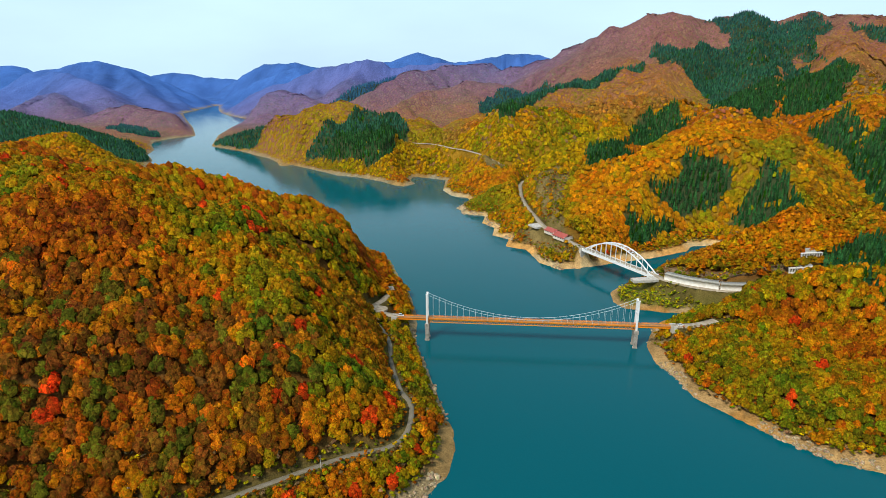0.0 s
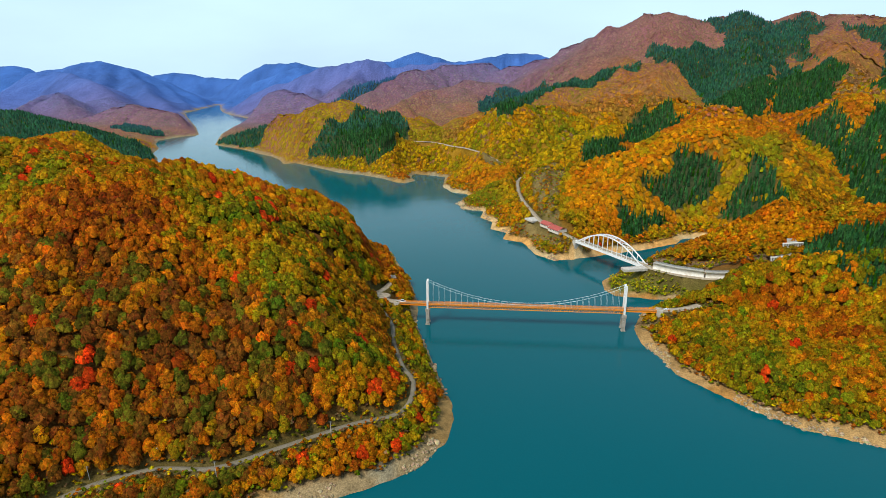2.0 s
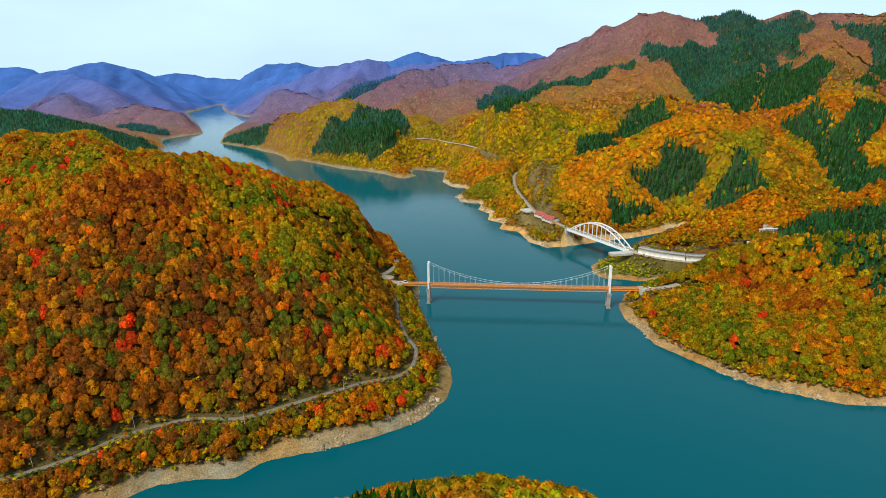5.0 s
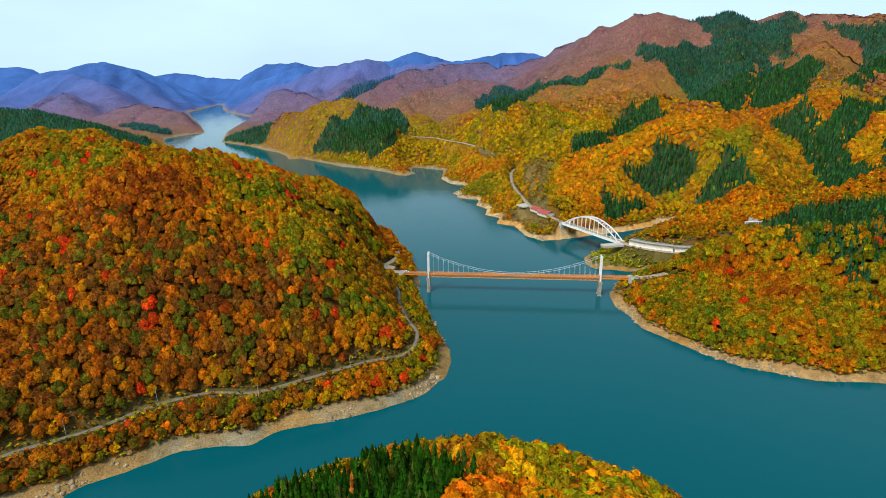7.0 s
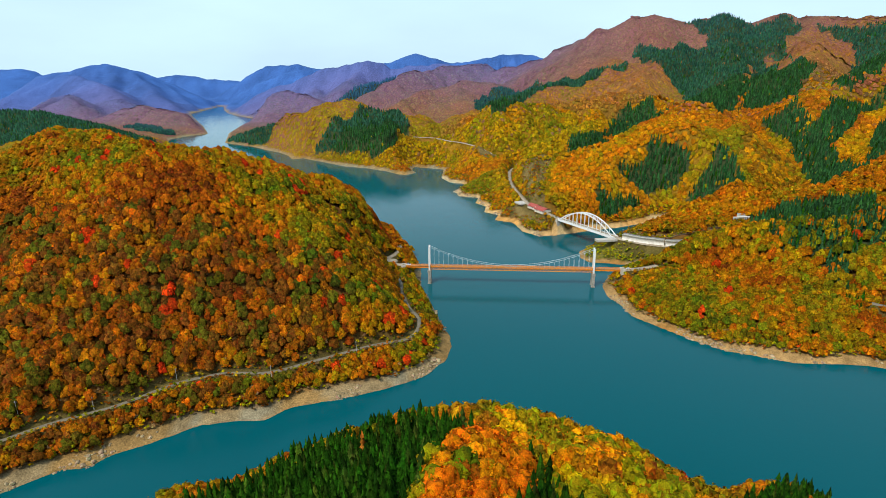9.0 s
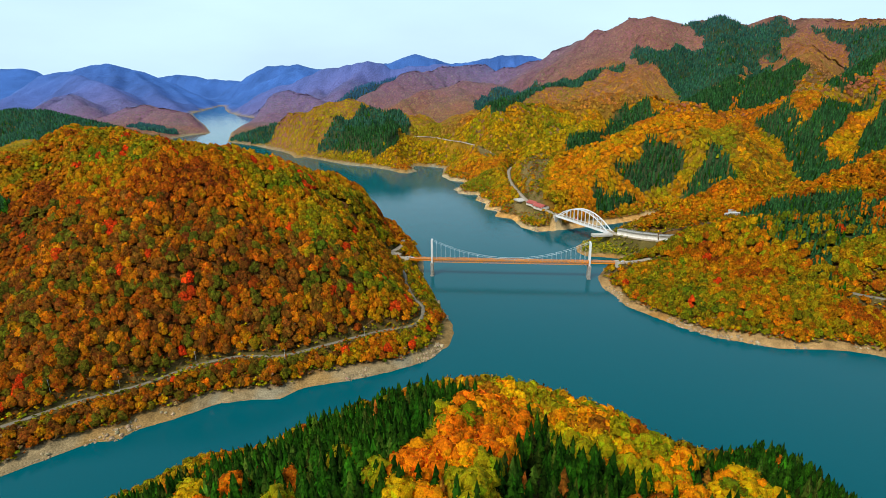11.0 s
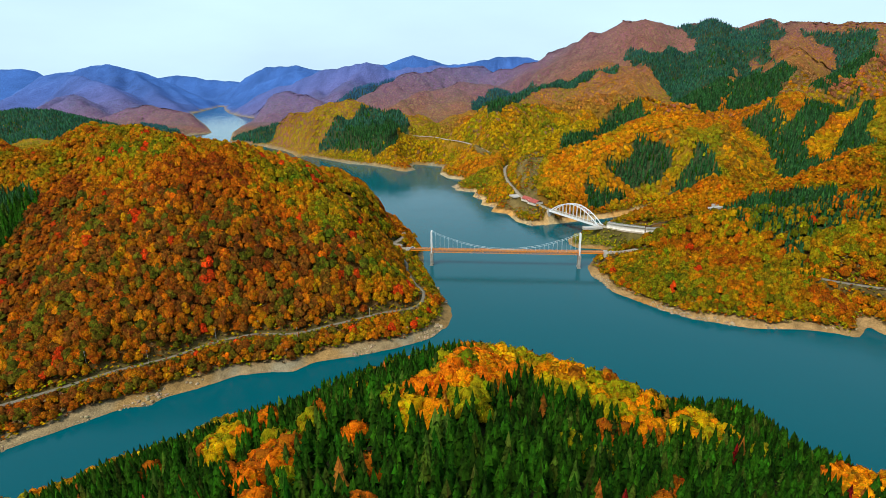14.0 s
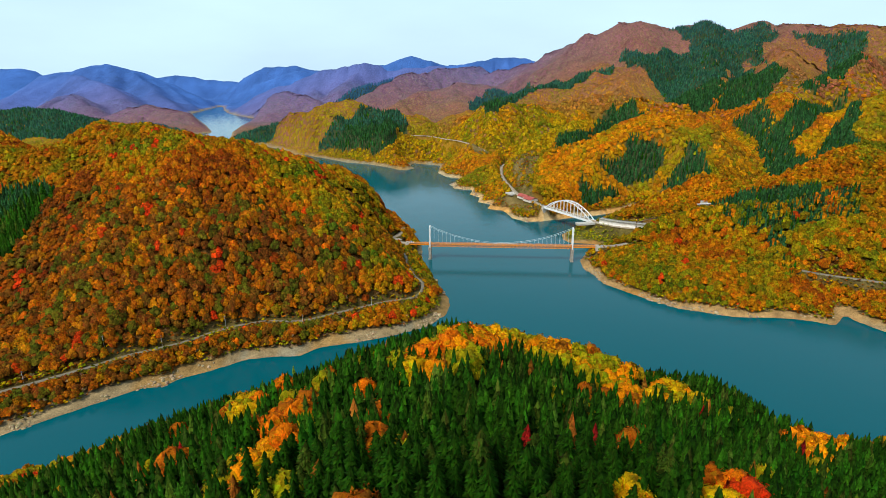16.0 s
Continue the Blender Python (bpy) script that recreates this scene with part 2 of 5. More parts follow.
# ---- the lie of the land: shorelines, ridges and roads, in metres ----
RIDGES = {
    "far_edge": (0.4, [(-3937, 4300, 188), (-3617, 4325, 214), (-3291, 4350, 251), (-3180, 4375, 263), (-3139, 4400, 243), (-3100, 4425, 210), (-3042, 4450, 160)]),
    "far_left": (0.42, [(-2433, 2900, -1), (-2378, 3000, 63), (-2385, 3100, 100), (-2353, 3200, 156), (-2323, 3300, 209), (-2289, 3333, 221), (-2197, 3367, 223), (-2129, 3400, 254), (-2098, 3433, 267), (-2018, 3467, 263), (-1941, 3500, 238), (-1828, 3533, 204), (-1749, 3567, 161), (-1666, 3600, 119), (-1581, 3633, 73), (-1494, 3667, 26), (-1446, 3700, -8)]),
    "far_left_b": (0.45, [(-2174, 3280, 214), (-1992, 3135, 192), (-1805, 2990, 159), (-1671, 2845, 121), (-1542, 2700, 79)]),
    "far_left_c": (0.45, [(-1799, 2350, 41), (-1857, 2560, 78), (-1889, 2770, 109), (-1909, 2980, 123), (-1929, 3190, 138), (-1941, 3400, 206)]),
    "far_left_d": (0.45, [(-1882, 3480, 224), (-1735, 3303, 152), (-1592, 3127, 96), (-1439, 2950, 46)]),
    "far_left_e": (0.45, [(-1781, 2650, 118), (-1639, 2500, 89), (-1503, 2350, 57)]),
    "far_left_f": (0.45, [(-1746, 3560, 157), (-1611, 3400, 102), (-1475, 3240, 45), (-1384, 3080, 11)]),
    "left_knob": (0.4, [(-1485, 2150, 14), (-1438, 2183, 28), (-1379, 2217, 42), (-1303, 2250, 74), (-1199, 2203, 84), (-1122, 2157, 78), (-1017, 2110, 62), (-937, 2063, 39), (-889, 2017, 14), (-860, 1970, -1)]),
    "left_knob_b": (0.45, [(-1303, 2250, 74), (-1234, 2138, 49), (-1136, 2025, 23), (-1020, 1912, 6), (-918, 1800, 1)]),
    "left_knob_c": (0.45, [(-1134, 2200, 71), (-1042, 2090, 41), (-954, 1980, 14), (-886, 1870, 2)]),
    "left_dark": (0.42, [(-1296, 1500, 111), (-1162, 1479, 100), (-1088, 1458, 97), (-1018, 1436, 85), (-948, 1415, 78), (-869, 1394, 52), (-804, 1372, 32), (-761, 1351, 18), (-714, 1330, 7)]),
    "left_front": (0.45, [(-888, 1180, 52), (-859, 1180, 72), (-833, 1180, 84), (-797, 1180, 81), (-763, 1180, 70), (-736, 1180, 55), (-709, 1180, 39)]),
    "far_gap": (0.4, [(-2316, 4550, 145), (-2202, 4558, 191), (-2094, 4567, 202), (-1967, 4575, 185), (-1840, 4583, 167), (-1622, 4592, 148), (-1541, 4600, 105)]),
    "far_mid": (0.5, [(-1569, 4250, 113), (-1482, 4250, 152), (-1393, 4250, 207), (-1286, 4250, 249), (-1161, 4250, 260), (-1059, 4250, 263), (-979, 4250, 235), (-795, 4250, 226), (-589, 4250, 229)]),
    "far_mid_b": (0.5, [(-1361, 3560, -7), (-1308, 3609, 52), (-1229, 3657, 108), (-1131, 3706, 158), (-1032, 3754, 198), (-950, 3803, 229), (-889, 3851, 218), (-769, 3900, 196)]),
    "right_head": (0.45, [(-1128, 3000, -6), (-1048, 2996, 37), (-950, 2992, 102), (-857, 2988, 144), (-767, 2983, 166), (-617, 2979, 215), (-499, 2975, 244), (-382, 2971, 262), (-296, 2967, 245), (-254, 2962, 220), (-182, 2958, 225), (-38, 2954, 233), (76, 2950, 237)]),
    "right_head_b": (0.45, [(-791, 3080, 165), (-674, 2887, 140), (-592, 2693, 106), (-516, 2500, 77)]),
    "right_head_c": (0.45, [(-400, 3060, 258), (-403, 2893, 213), (-435, 2727, 167), (-462, 2560, 122)]),
    "right_low": (0.42, [(-961, 2640, 14), (-882, 2592, 60), (-786, 2543, 105), (-695, 2495, 128), (-611, 2447, 113), (-542, 2398, 89), (-487, 2350, 66)]),
    "right_low_b": (0.45, [(-713, 2560, 124), (-700, 2457, 92), (-698, 2353, 63), (-704, 2250, 39)]),
    "right_strip": (0.45, [(-425, 2150, 70), (-392, 2288, 113), (-317, 2425, 148), (-209, 2562, 173), (-114, 2700, 196)]),
    "right_mid": (0.45, [(-346, 2000, 82), (-275, 2083, 127), (-198, 2167, 168), (-139, 2250, 193), (-65, 2333, 206), (39, 2417, 218), (186, 2500, 231)]),
    "right_mid_b": (0.45, [(-164, 1750, 80), (-107, 1838, 112), (-45, 1925, 137), (32, 2012, 152), (137, 2100, 173)]),
    "hill_m4": (0.6, [(-344, 1440, 113), (-368, 1412, 88), (-399, 1385, 59), (-435, 1358, 31), (-449, 1330, 21)]),
    "hill_m5": (0.6, [(-243, 1400, 124), (-278, 1358, 102), (-312, 1315, 66), (-344, 1272, 32), (-354, 1230, 17)]),
    "hill_m6": (0.6, [(-435, 1500, 92), (-466, 1473, 72), (-498, 1447, 46), (-520, 1420, 25)]),
    "hill_m7": (0.6, [(-296, 1420, 118), (-324, 1377, 91), (-372, 1333, 45), (-396, 1290, 21)]),
    "peak": (0.5, [(-591, 4600, 244), (-413, 4600, 268), (-302, 4600, 313), (-205, 4600, 338), (-105, 4600, 312), (71, 4600, 266), (291, 4600, 252)]),
    "dark_far": (0.5, [(-13, 3500, 222), (154, 3500, 253), (288, 3500, 274), (437, 3500, 299), (571, 3500, 288), (703, 3400, 242)]),
    "main": (0.5, [(159, 2500, 184), (329, 2350, 223), (452, 2200, 265), (534, 2050, 310), (578, 1950, 345), (650, 1900, 379), (719, 1850, 377), (790, 1850, 357), (869, 1800, 346), (1024, 1780, 352), (1142, 1760, 362), (1210, 1650, 350), (1360, 1500, 336), (1369, 1300, 290)]),
    "spur_a": (0.42, [(534, 2050, 314), (524, 1800, 259), (528, 1550, 215), (371, 1500, 170), (247, 1450, 159), (131, 1400, 124), (46, 1300, 95)]),
    "spur_b": (0.42, [(753, 1750, 295), (608, 1500, 211), (473, 1300, 164), (373, 1250, 137), (253, 1200, 128), (131, 1150, 121), (50, 1100, 96)]),
    "spur_c": (0.45, [(473, 1300, 164), (489, 1180, 145), (479, 1050, 129), (472, 950, 130)]),
    "mount_b": (0.45, [(1111, 1700, 320), (933, 1350, 235), (823, 1150, 200), (696, 1000, 156), (572, 900, 126), (507, 860, 116)]),
    "mount_c": (0.45, [(876, 1700, 291), (745, 1400, 212), (681, 1200, 165), (632, 1050, 140)]),
    "east": (0.45, [(1043, 1200, 240), (863, 1050, 197), (722, 950, 167), (600, 830, 135), (526, 760, 111)]),
    "east_b": (0.5, [(787, 800, 174), (648, 720, 143), (535, 640, 112), (466, 580, 79)]),
    "hill_t": (0.5, [(224, 740, -8), (222, 770, 25), (247, 800, 59), (300, 820, 85), (343, 830, 108), (390, 850, 130), (441, 870, 135), (465, 850, 130), (482, 790, 116), (493, 740, 97), (503, 690, 63), (508, 650, 36)]),
    "hill_t2": (0.6, [(436, 860, 133), (427, 800, 99), (431, 755, 74), (414, 700, 39), (379, 655, 18)]),
    "knoll": (0.55, [(211, 660, 0), (193, 700, 11), (192, 760, 27), (195, 815, 47), (237, 850, 53), (277, 870, 61)]),
    "ridge_y": (0.5, [(132, 900, 43), (179, 960, 60), (225, 1000, 76), (286, 1050, 98), (353, 1100, 104)]),
    "hill_m": (0.42, [(-670, 1680, 3), (-563, 1600, 40), (-471, 1520, 74), (-376, 1450, 101), (-287, 1400, 118), (-191, 1350, 112), (-109, 1320, 109), (-57, 1300, 92)]),
    "hill_m2": (0.45, [(-191, 1350, 112), (-204, 1250, 73), (-206, 1170, 23)]),
    "hill_m3": (0.4, [(-109, 1320, 109), (-31, 1280, 87), (19, 1250, 78), (78, 1200, 94)]),
    "right_b": (0.5, [(230, 455, 13), (269, 470, 27), (325, 485, 34), (387, 510, 41), (491, 560, 50), (580, 600, 60), (679, 640, 84), (822, 680, 115)]),
    "right_a": (0.5, [(204, 414, 2), (228, 418, 19), (262, 422, 34), (305, 416, 46), (345, 390, 57), (400, 370, 69), (433, 370, 75), (499, 380, 87)]),
    "left_hill": (0.5, [(-51, 500, -2), (-57, 475, 15), (-63, 462, 32), (-75, 445, 51), (-86, 432, 66), (-113, 405, 93), (-144, 384, 111), (-175, 370, 122), (-216, 362, 133), (-250, 366, 142), (-291, 380, 141), (-336, 400, 139), (-429, 430, 131), (-507, 450, 127), (-629, 480, 128)]),
    "left_back": (0.5, [(-430, 470, 134), (-354, 480, 134), (-300, 450, 136), (-265, 440, 138), (-255, 475, 126), (-235, 480, 117), (-215, 505, 102), (-185, 510, 94), (-160, 530, 81), (-137, 540, 67), (-114, 590, 39)]),
    "left_nose": (0.6, [(-34, 468, 14), (-46, 462, 24), (-60, 452, 38), (-84, 436, 58)]),
    "left_spur": (0.6, [(-38, 270, 29), (-47, 280, 34), (-64, 292, 49), (-82, 305, 61), (-105, 318, 74), (-130, 335, 90)]),
    "left_spur2": (0.6, [(-135, 240, 45), (-154, 255, 62), (-180, 280, 76), (-209, 310, 95), (-244, 350, 116)]),
    "left_spur3": (0.6, [(-66, 420, 34), (-74, 415, 46), (-83, 400, 65), (-97, 390, 81)]),
    "fore": (0.43, [(24, 112, 40), (20, 80, 52), (16, 60, 64), (8, 25, 77), (0, -10, 87), (-7, -50, 103), (-10, -90, 118), (-13, -130, 134), (-15, -180, 140), (-20, -320, 130)]),
    "fore_b": (0.42, [(146, 80, 27), (134, 45, 41), (113, 0, 54), (89, -40, 72)]),
    "fore_d": (0.4, [(140, -20, 46), (200, -6, 34), (260, -6, 26)]),
    "fore_c": (0.45, [(60, 20, 75), (84, 60, 50), (100, 100, 26)]),
}
WEST_SHORE = [(-900, -120), (-560, -60), (-420, -20), (-330, 30), (-267, 79), (-246, 98), (-227, 114), (-209, 131), (-196, 132), (-188, 143), (-171, 153), (-148, 171),
              (-128, 173), (-111, 174), (-100, 187), (-66, 197), (-40, 208), (-12, 225), (2, 249), (6, 268), (5, 285), (-9, 343), (-12, 360), (-23, 400), (-24, 449),
              (-33, 501), (-47, 548), (-61, 603), (-110, 650), (-200, 690), (-330, 720), (-450, 800), (-560, 950), (-640, 1150), (-690, 1311)]
VALLEY_HEAD = [(-703, 1356), (-766, 1457), (-799, 1559), (-859, 1663), (-894, 1750), (-868, 1849), (-829, 1906), (-974, 2217), (-1220, 2712), (-1350, 2983), (-1390, 3300), (-1460, 3722), (-1400, 3598),
               (-1270, 3250), (-1163, 3006), (-1041, 2801), (-936, 2654), (-850, 2552), (-820, 2212), (-760, 1913)]
FAR_SHORE = [(-705, 1740), (-669, 1627), (-575, 1547), (-527, 1499), (-485, 1443), (-434, 1391), (-389, 1315), (-371, 1263), (-346, 1279), (-282, 1213), (-220, 1146), (-168, 1117), (-117, 1071), (-92, 1035), (-74, 1023),
             (-53, 1051), (-65, 1088), (-60, 1126), (-14, 1098), (4, 1085), (-1, 988), (15, 938), (41, 923), (44, 900), (21, 851), (31, 812), (61, 801), (54, 760), (69, 737), (63, 699), (83, 682), (75, 651), (99, 638),
             (106, 589), (125, 568)]
EAST_SHORE = [(140, 571), (165, 578), (191, 589), (233, 602), (286, 628), (301, 648), (335, 652), (324, 639), (295, 618), (268, 600), (244, 580), (222, 562), (204, 542), (192, 527), (172, 515),
              (159, 501), (156, 478), (162, 463), (173, 460), (191, 456), (212, 452), (200, 444), (184, 436), (171, 420), (157, 392), (154, 365), (161, 342), (163, 319), (172, 306),
              (184, 288), (198, 271), (212, 256), (234, 245), (253, 236), (301, 231), (316, 225), (329, 216), (353, 238), (352, 226), (362, 203), (420, 170), (520, 130), (900, 60)]
SOUTH_SHORE = [(900, -160), (520, -90), (420, -30), (330, 15), (262, 48), (240, 53), (210, 51), (194, 55), (188, 78), (181, 95), (155, 112), (137, 105), (127, 103), (121, 119), (102, 135), (84, 146), (60, 160), (20, 168),
               (-24, 162), (-56, 151), (-76, 138), (-92, 128), (-112, 113), (-136, 112), (-150, 98), (-160, 84), (-178, 72), (-200, 56), (-214, 46), (-230, 38), (-300, -5), (-420, -110), (-560, -220), (-900, -330)]
LAKE = np.array(WEST_SHORE + VALLEY_HEAD + FAR_SHORE + EAST_SHORE + SOUTH_SHORE, float)

ROADS = {
    "shore": (1.4, [(-420, 50, 12), (-330, 82, 12), (-285, 107, 13), (-253, 132, 13), (-227, 155, 13), (-198, 172, 13.5), (-172, 196, 14), (-145, 208, 14), (-117, 208, 14), (-88, 223, 14.5),
                   (-52, 243, 15), (-30, 251, 15), (-21, 264, 15), (-20, 289, 15), (-28, 308, 15), (-37, 344, 15), (-40, 369, 15.5), (-48, 390, 16.5), (-58, 408, 17)]),
    "park": (2.6, [(-39, 414, 17), (-52, 420, 17), (-60, 430, 17), (-53, 444, 17.5), (-47, 462, 18), (-49, 474, 18.6)]),
    "landing": (3.0, [(173, 393, 17), (186, 392, 17.3), (198, 394, 17.6), (212, 400, 18)]),
    "highway": (3.5, [(198, 494, 20), (205, 484, 20), (215, 473, 20), (232, 462, 20), (254, 456, 20), (280, 458, 20), (303, 463, 20)]),
    "valley": (3.0, [(153, 579, 20), (143, 605, 20), (132, 634, 20), (124, 670, 20.5), (121, 706, 21), (117, 760, 22), (117, 825, 23), (125, 905, 24), (134, 935, 25), (146, 950, 26), (149, 968, 27), (136, 988, 31), (118, 1013, 37), (94, 1036, 45),
                     (72, 1085, 50), (45, 1124, 53), (18, 1150, 54), (-18, 1205, 55), (-54, 1216, 56), (-98, 1236, 57)]),
    "track": (1.7, [(338, 283, 26), (350, 276, 25), (380, 262, 24), (420, 246, 23), (470, 228, 22)]),
}

VALLEYS = [[(425, 575, 30), (500, 645, 48), (540, 740, 66), (535, 850, 84), (570, 960, 112), (640, 1080, 150)], [(190, 850, 34), (290, 930, 46), (385, 1010, 58), (420, 1100, 80)], [(560, 650, 74), (640, 720, 98), (760, 850, 140)],
           [(560, 1250, 110), (640, 1400, 150), (700, 1560, 210)]]


def lattice(ix, iy, seed):
    """A repeatable random value for each whole-number cell."""
    v = np.sin(ix * 127.1 + iy * 311.7 + seed * 74.7) * 43758.5453
    return v - np.floor(v)


def vnoise(x, y, size, seed=0):
    """Smooth value noise, -1 to 1, with cells of that size."""
    x, y = x / size, y / size
    ix, iy = np.floor(x), np.floor(y)
    u, v = x - ix, y - iy
    u, v = u * u * (3 - 2 * u), v * v * (3 - 2 * v)
    a = lattice(ix, iy, seed) * (1 - u) + lattice(ix + 1, iy, seed) * u
    b = lattice(ix, iy + 1, seed) * (1 - u) + lattice(ix + 1, iy + 1, seed) * u
    return 2 * (a * (1 - v) + b * v) - 1


def segments(points, x, y, closed=False):
    """For each segment of a polyline: distance of all (x, y) from it, and how far along it they lie."""
    pts = list(points) + ([points[0]] if closed else [])
    for a, b in zip(pts, pts[1:]):
        dx, dy = b[0] - a[0], b[1] - a[1]
        s = np.clip(((x - a[0]) * dx + (y - a[1]) * dy) / (dx * dx + dy * dy + 1e-9), 0, 1)
        yield a, b, s, np.hypot(x - a[0] - s * dx, y - a[1] - s * dy)


def shore_distance(x, y):
    """Metres from the waterline, positive on land."""
    d, inside = np.full(x.shape, 1e9), np.zeros(x.shape, bool)
    for a, b, s, e in segments([tuple(p) for p in LAKE], x, y, True):
        d = np.minimum(d, e)
        if a[1] != b[1]:
            inside ^= ((a[1] > y) != (b[1] > y)) & (x < (b[0] - a[0]) * (y - a[1]) / (b[1] - a[1]) + a[0])
    return np.where(inside, -d, d) + 1.6 * vnoise(x, y, 13, 5) * np.clip(d / 5, 0, 1)


def road_distance(x, y):
    """Metres beyond the nearest road's edge, and that road's height."""
    d, z = np.full(x.shape, 1e9), np.zeros(x.shape)
    for half, pts in ROADS.values():
        for a, b, s, e in segments(pts, x, y):
            near = e - half < d
            d, z = np.where(near, e - half, d), np.where(near, a[2] + s * (b[2] - a[2]), z)
    return d, z


def ground(x, y):
    """The ground's height over the lake, the shore's distance and the road's distance."""
    x, y = np.asarray(x, float), np.asarray(y, float)
    shore = shore_distance(x, y)
    wx = x + 14 * vnoise(x, y, 90, 1) + 5 * vnoise(x, y, 33, 2)
    wy = y + 14 * vnoise(x, y, 90, 3) + 5 * vnoise(x, y, 33, 4)
    total = np.zeros(x.shape)
    for slope, pts in RIDGES.values():
        best = np.full(x.shape, -500.0)
        slope = slope * (1.22 if pts[0][1] < 560 else 1.5)
        ribs, run = 0.0 if pts[0][1] < 560 else 1.5 if pts[0][1] < 1900 else 0.6, 37.0 * (pts[0][0] % 11)
        for a, b, s, d in segments(pts, wx, wy):
            span = math.hypot(b[0] - a[0], b[1] - a[1])
            drop = slope * (np.sqrt(d * d + 12 ** 2) - 12)
            if ribs:
                # rounded side ribs with narrow gullies between them, running down from the crest
                along = run + s * span + 14 * vnoise(x, y, 60, 13)
                drop = drop * (1 + ribs * np.maximum(0.75 - 1.6 * np.abs(vnoise(along, 0 * along, 62 if span < 160 else 110, 14)), -0.38) * np.clip(d / 35, 0, 1))
            run += span
            best = np.maximum(best, a[2] + s * (b[2] - a[2]) - drop)
        total += np.exp(np.clip(best, -150, 600) / 4.0)
    h = 4.0 * np.log(total + 1e-12)
    h = h + np.clip(h, 0, 160) * np.clip(y / 300, 0.3, 1) * (0.12 * vnoise(x, y, 75, 7) + 0.07 * vnoise(x, y, 34, 8)) * np.clip(1.6 - y / 2200, 0.35, 1) + 1.2 * vnoise(x, y, 17, 9)
    for line in VALLEYS:
        for a, b, s, d in segments(line, wx, wy):
            h = np.minimum(h, a[2] + s * (b[2] - a[2]) + 0.62 * (np.sqrt(d * d + 100) - 10) + 0.002 * d * d)
    low = np.clip(0.3 * shore, 0, 14 + 5 * vnoise(x, y, 60, 11)) + np.clip(shore - 60, 0, 400) * 0.04
    h = np.maximum(h, low) + 2.5 * np.exp(-np.abs(h - low) / 4)
    south = y < np.minimum(207 + 0.66 * x, 207 - 0.5 * x)
    bank = np.where(south, 0.73 * shore, np.where(shore < 28, 0.45 * shore, 12.6 + np.where((x < -30) & (y > 330), 1.6, 0.6) * (shore - 28) + 0.008 * (shore - 28) ** 2)) + 0.7 * vnoise(x, y, 6, 12)
    h = np.where(shore > 0, np.minimum(h, np.maximum(bank, 0.05 * shore)), np.maximum(0.5 * shore, -9))
    d, z = road_distance(x, y)
    e = np.clip(d, 0, 200)
    h = np.minimum(h, z + 0.8 + np.where((x < -40) & (y > 398), 1.4, 0.82) * e + 0.006 * e * e)
    k = np.clip(1 - (d - 1.0) / 6, 0, 1)
    k = k * k * (3 - 2 * k)
    h = np.where(shore > 2, h * (1 - k) + (z - 0.25) * k, h)
    return h, shore, d


def in_patch(x, y, polygons, loose=7):
    """Whether places lie in any of these stretches of the plan, with uneven edges."""
    hit = np.zeros(x.shape, bool)
    wx, wy = x + loose * vnoise(x, y, 25, 31), y + loose * vnoise(x, y, 25, 32)
    for poly in polygons:
        inside = np.zeros(x.shape, bool)
        for a, b in zip(poly, poly[1:] + poly[:1]):
            if a[1] != b[1]:
                inside ^= ((a[1] > wy) != (b[1] > wy)) & (wx < (b[0] - a[0]) * (wy - a[1]) / (b[1] - a[1]) + a[0])
        hit |= inside
    return hit


# stretches of the plan under plantation, and groves that keep to one colour
CLEARED = [[(108, 648), (146, 602), (158, 614), (122, 690), (100, 684)], [(176, 484), (200, 482), (202, 498), (176, 497)], [(-72, 416), (-44, 410), (-40, 440), (-66, 440)],
           [(200, 496), (212, 468), (240, 440), (262, 432), (300, 436), (312, 452), (306, 466), (250, 470), (214, 494)], [(303, 458), (340, 458), (340, 474), (303, 474)], [(328, 482), (356, 482), (356, 498), (328, 498)]]
MEADOWS = [[(142, 880), (187, 916), (180, 802), (170, 767), (150, 689), (142, 625), (129, 649), (130, 779)], [(122, 690), (146, 600), (130, 588), (112, 622), (98, 650), (88, 684), (104, 700)], [(70, 1068), (116, 998), (141, 955), (118, 968), (76, 997)],
           [(160, 512), (190, 505), (206, 478), (244, 452), (262, 448), (244, 436), (222, 426), (196, 430), (176, 450), (160, 480)], [(196, 508), (218, 498), (238, 478), (262, 470), (318, 478), (326, 490), (290, 490), (252, 508), (240, 530), (232, 574), (205, 545)], [(356, 296), (380, 308), (384, 289), (400, 255), (392, 243), (345, 268)]]
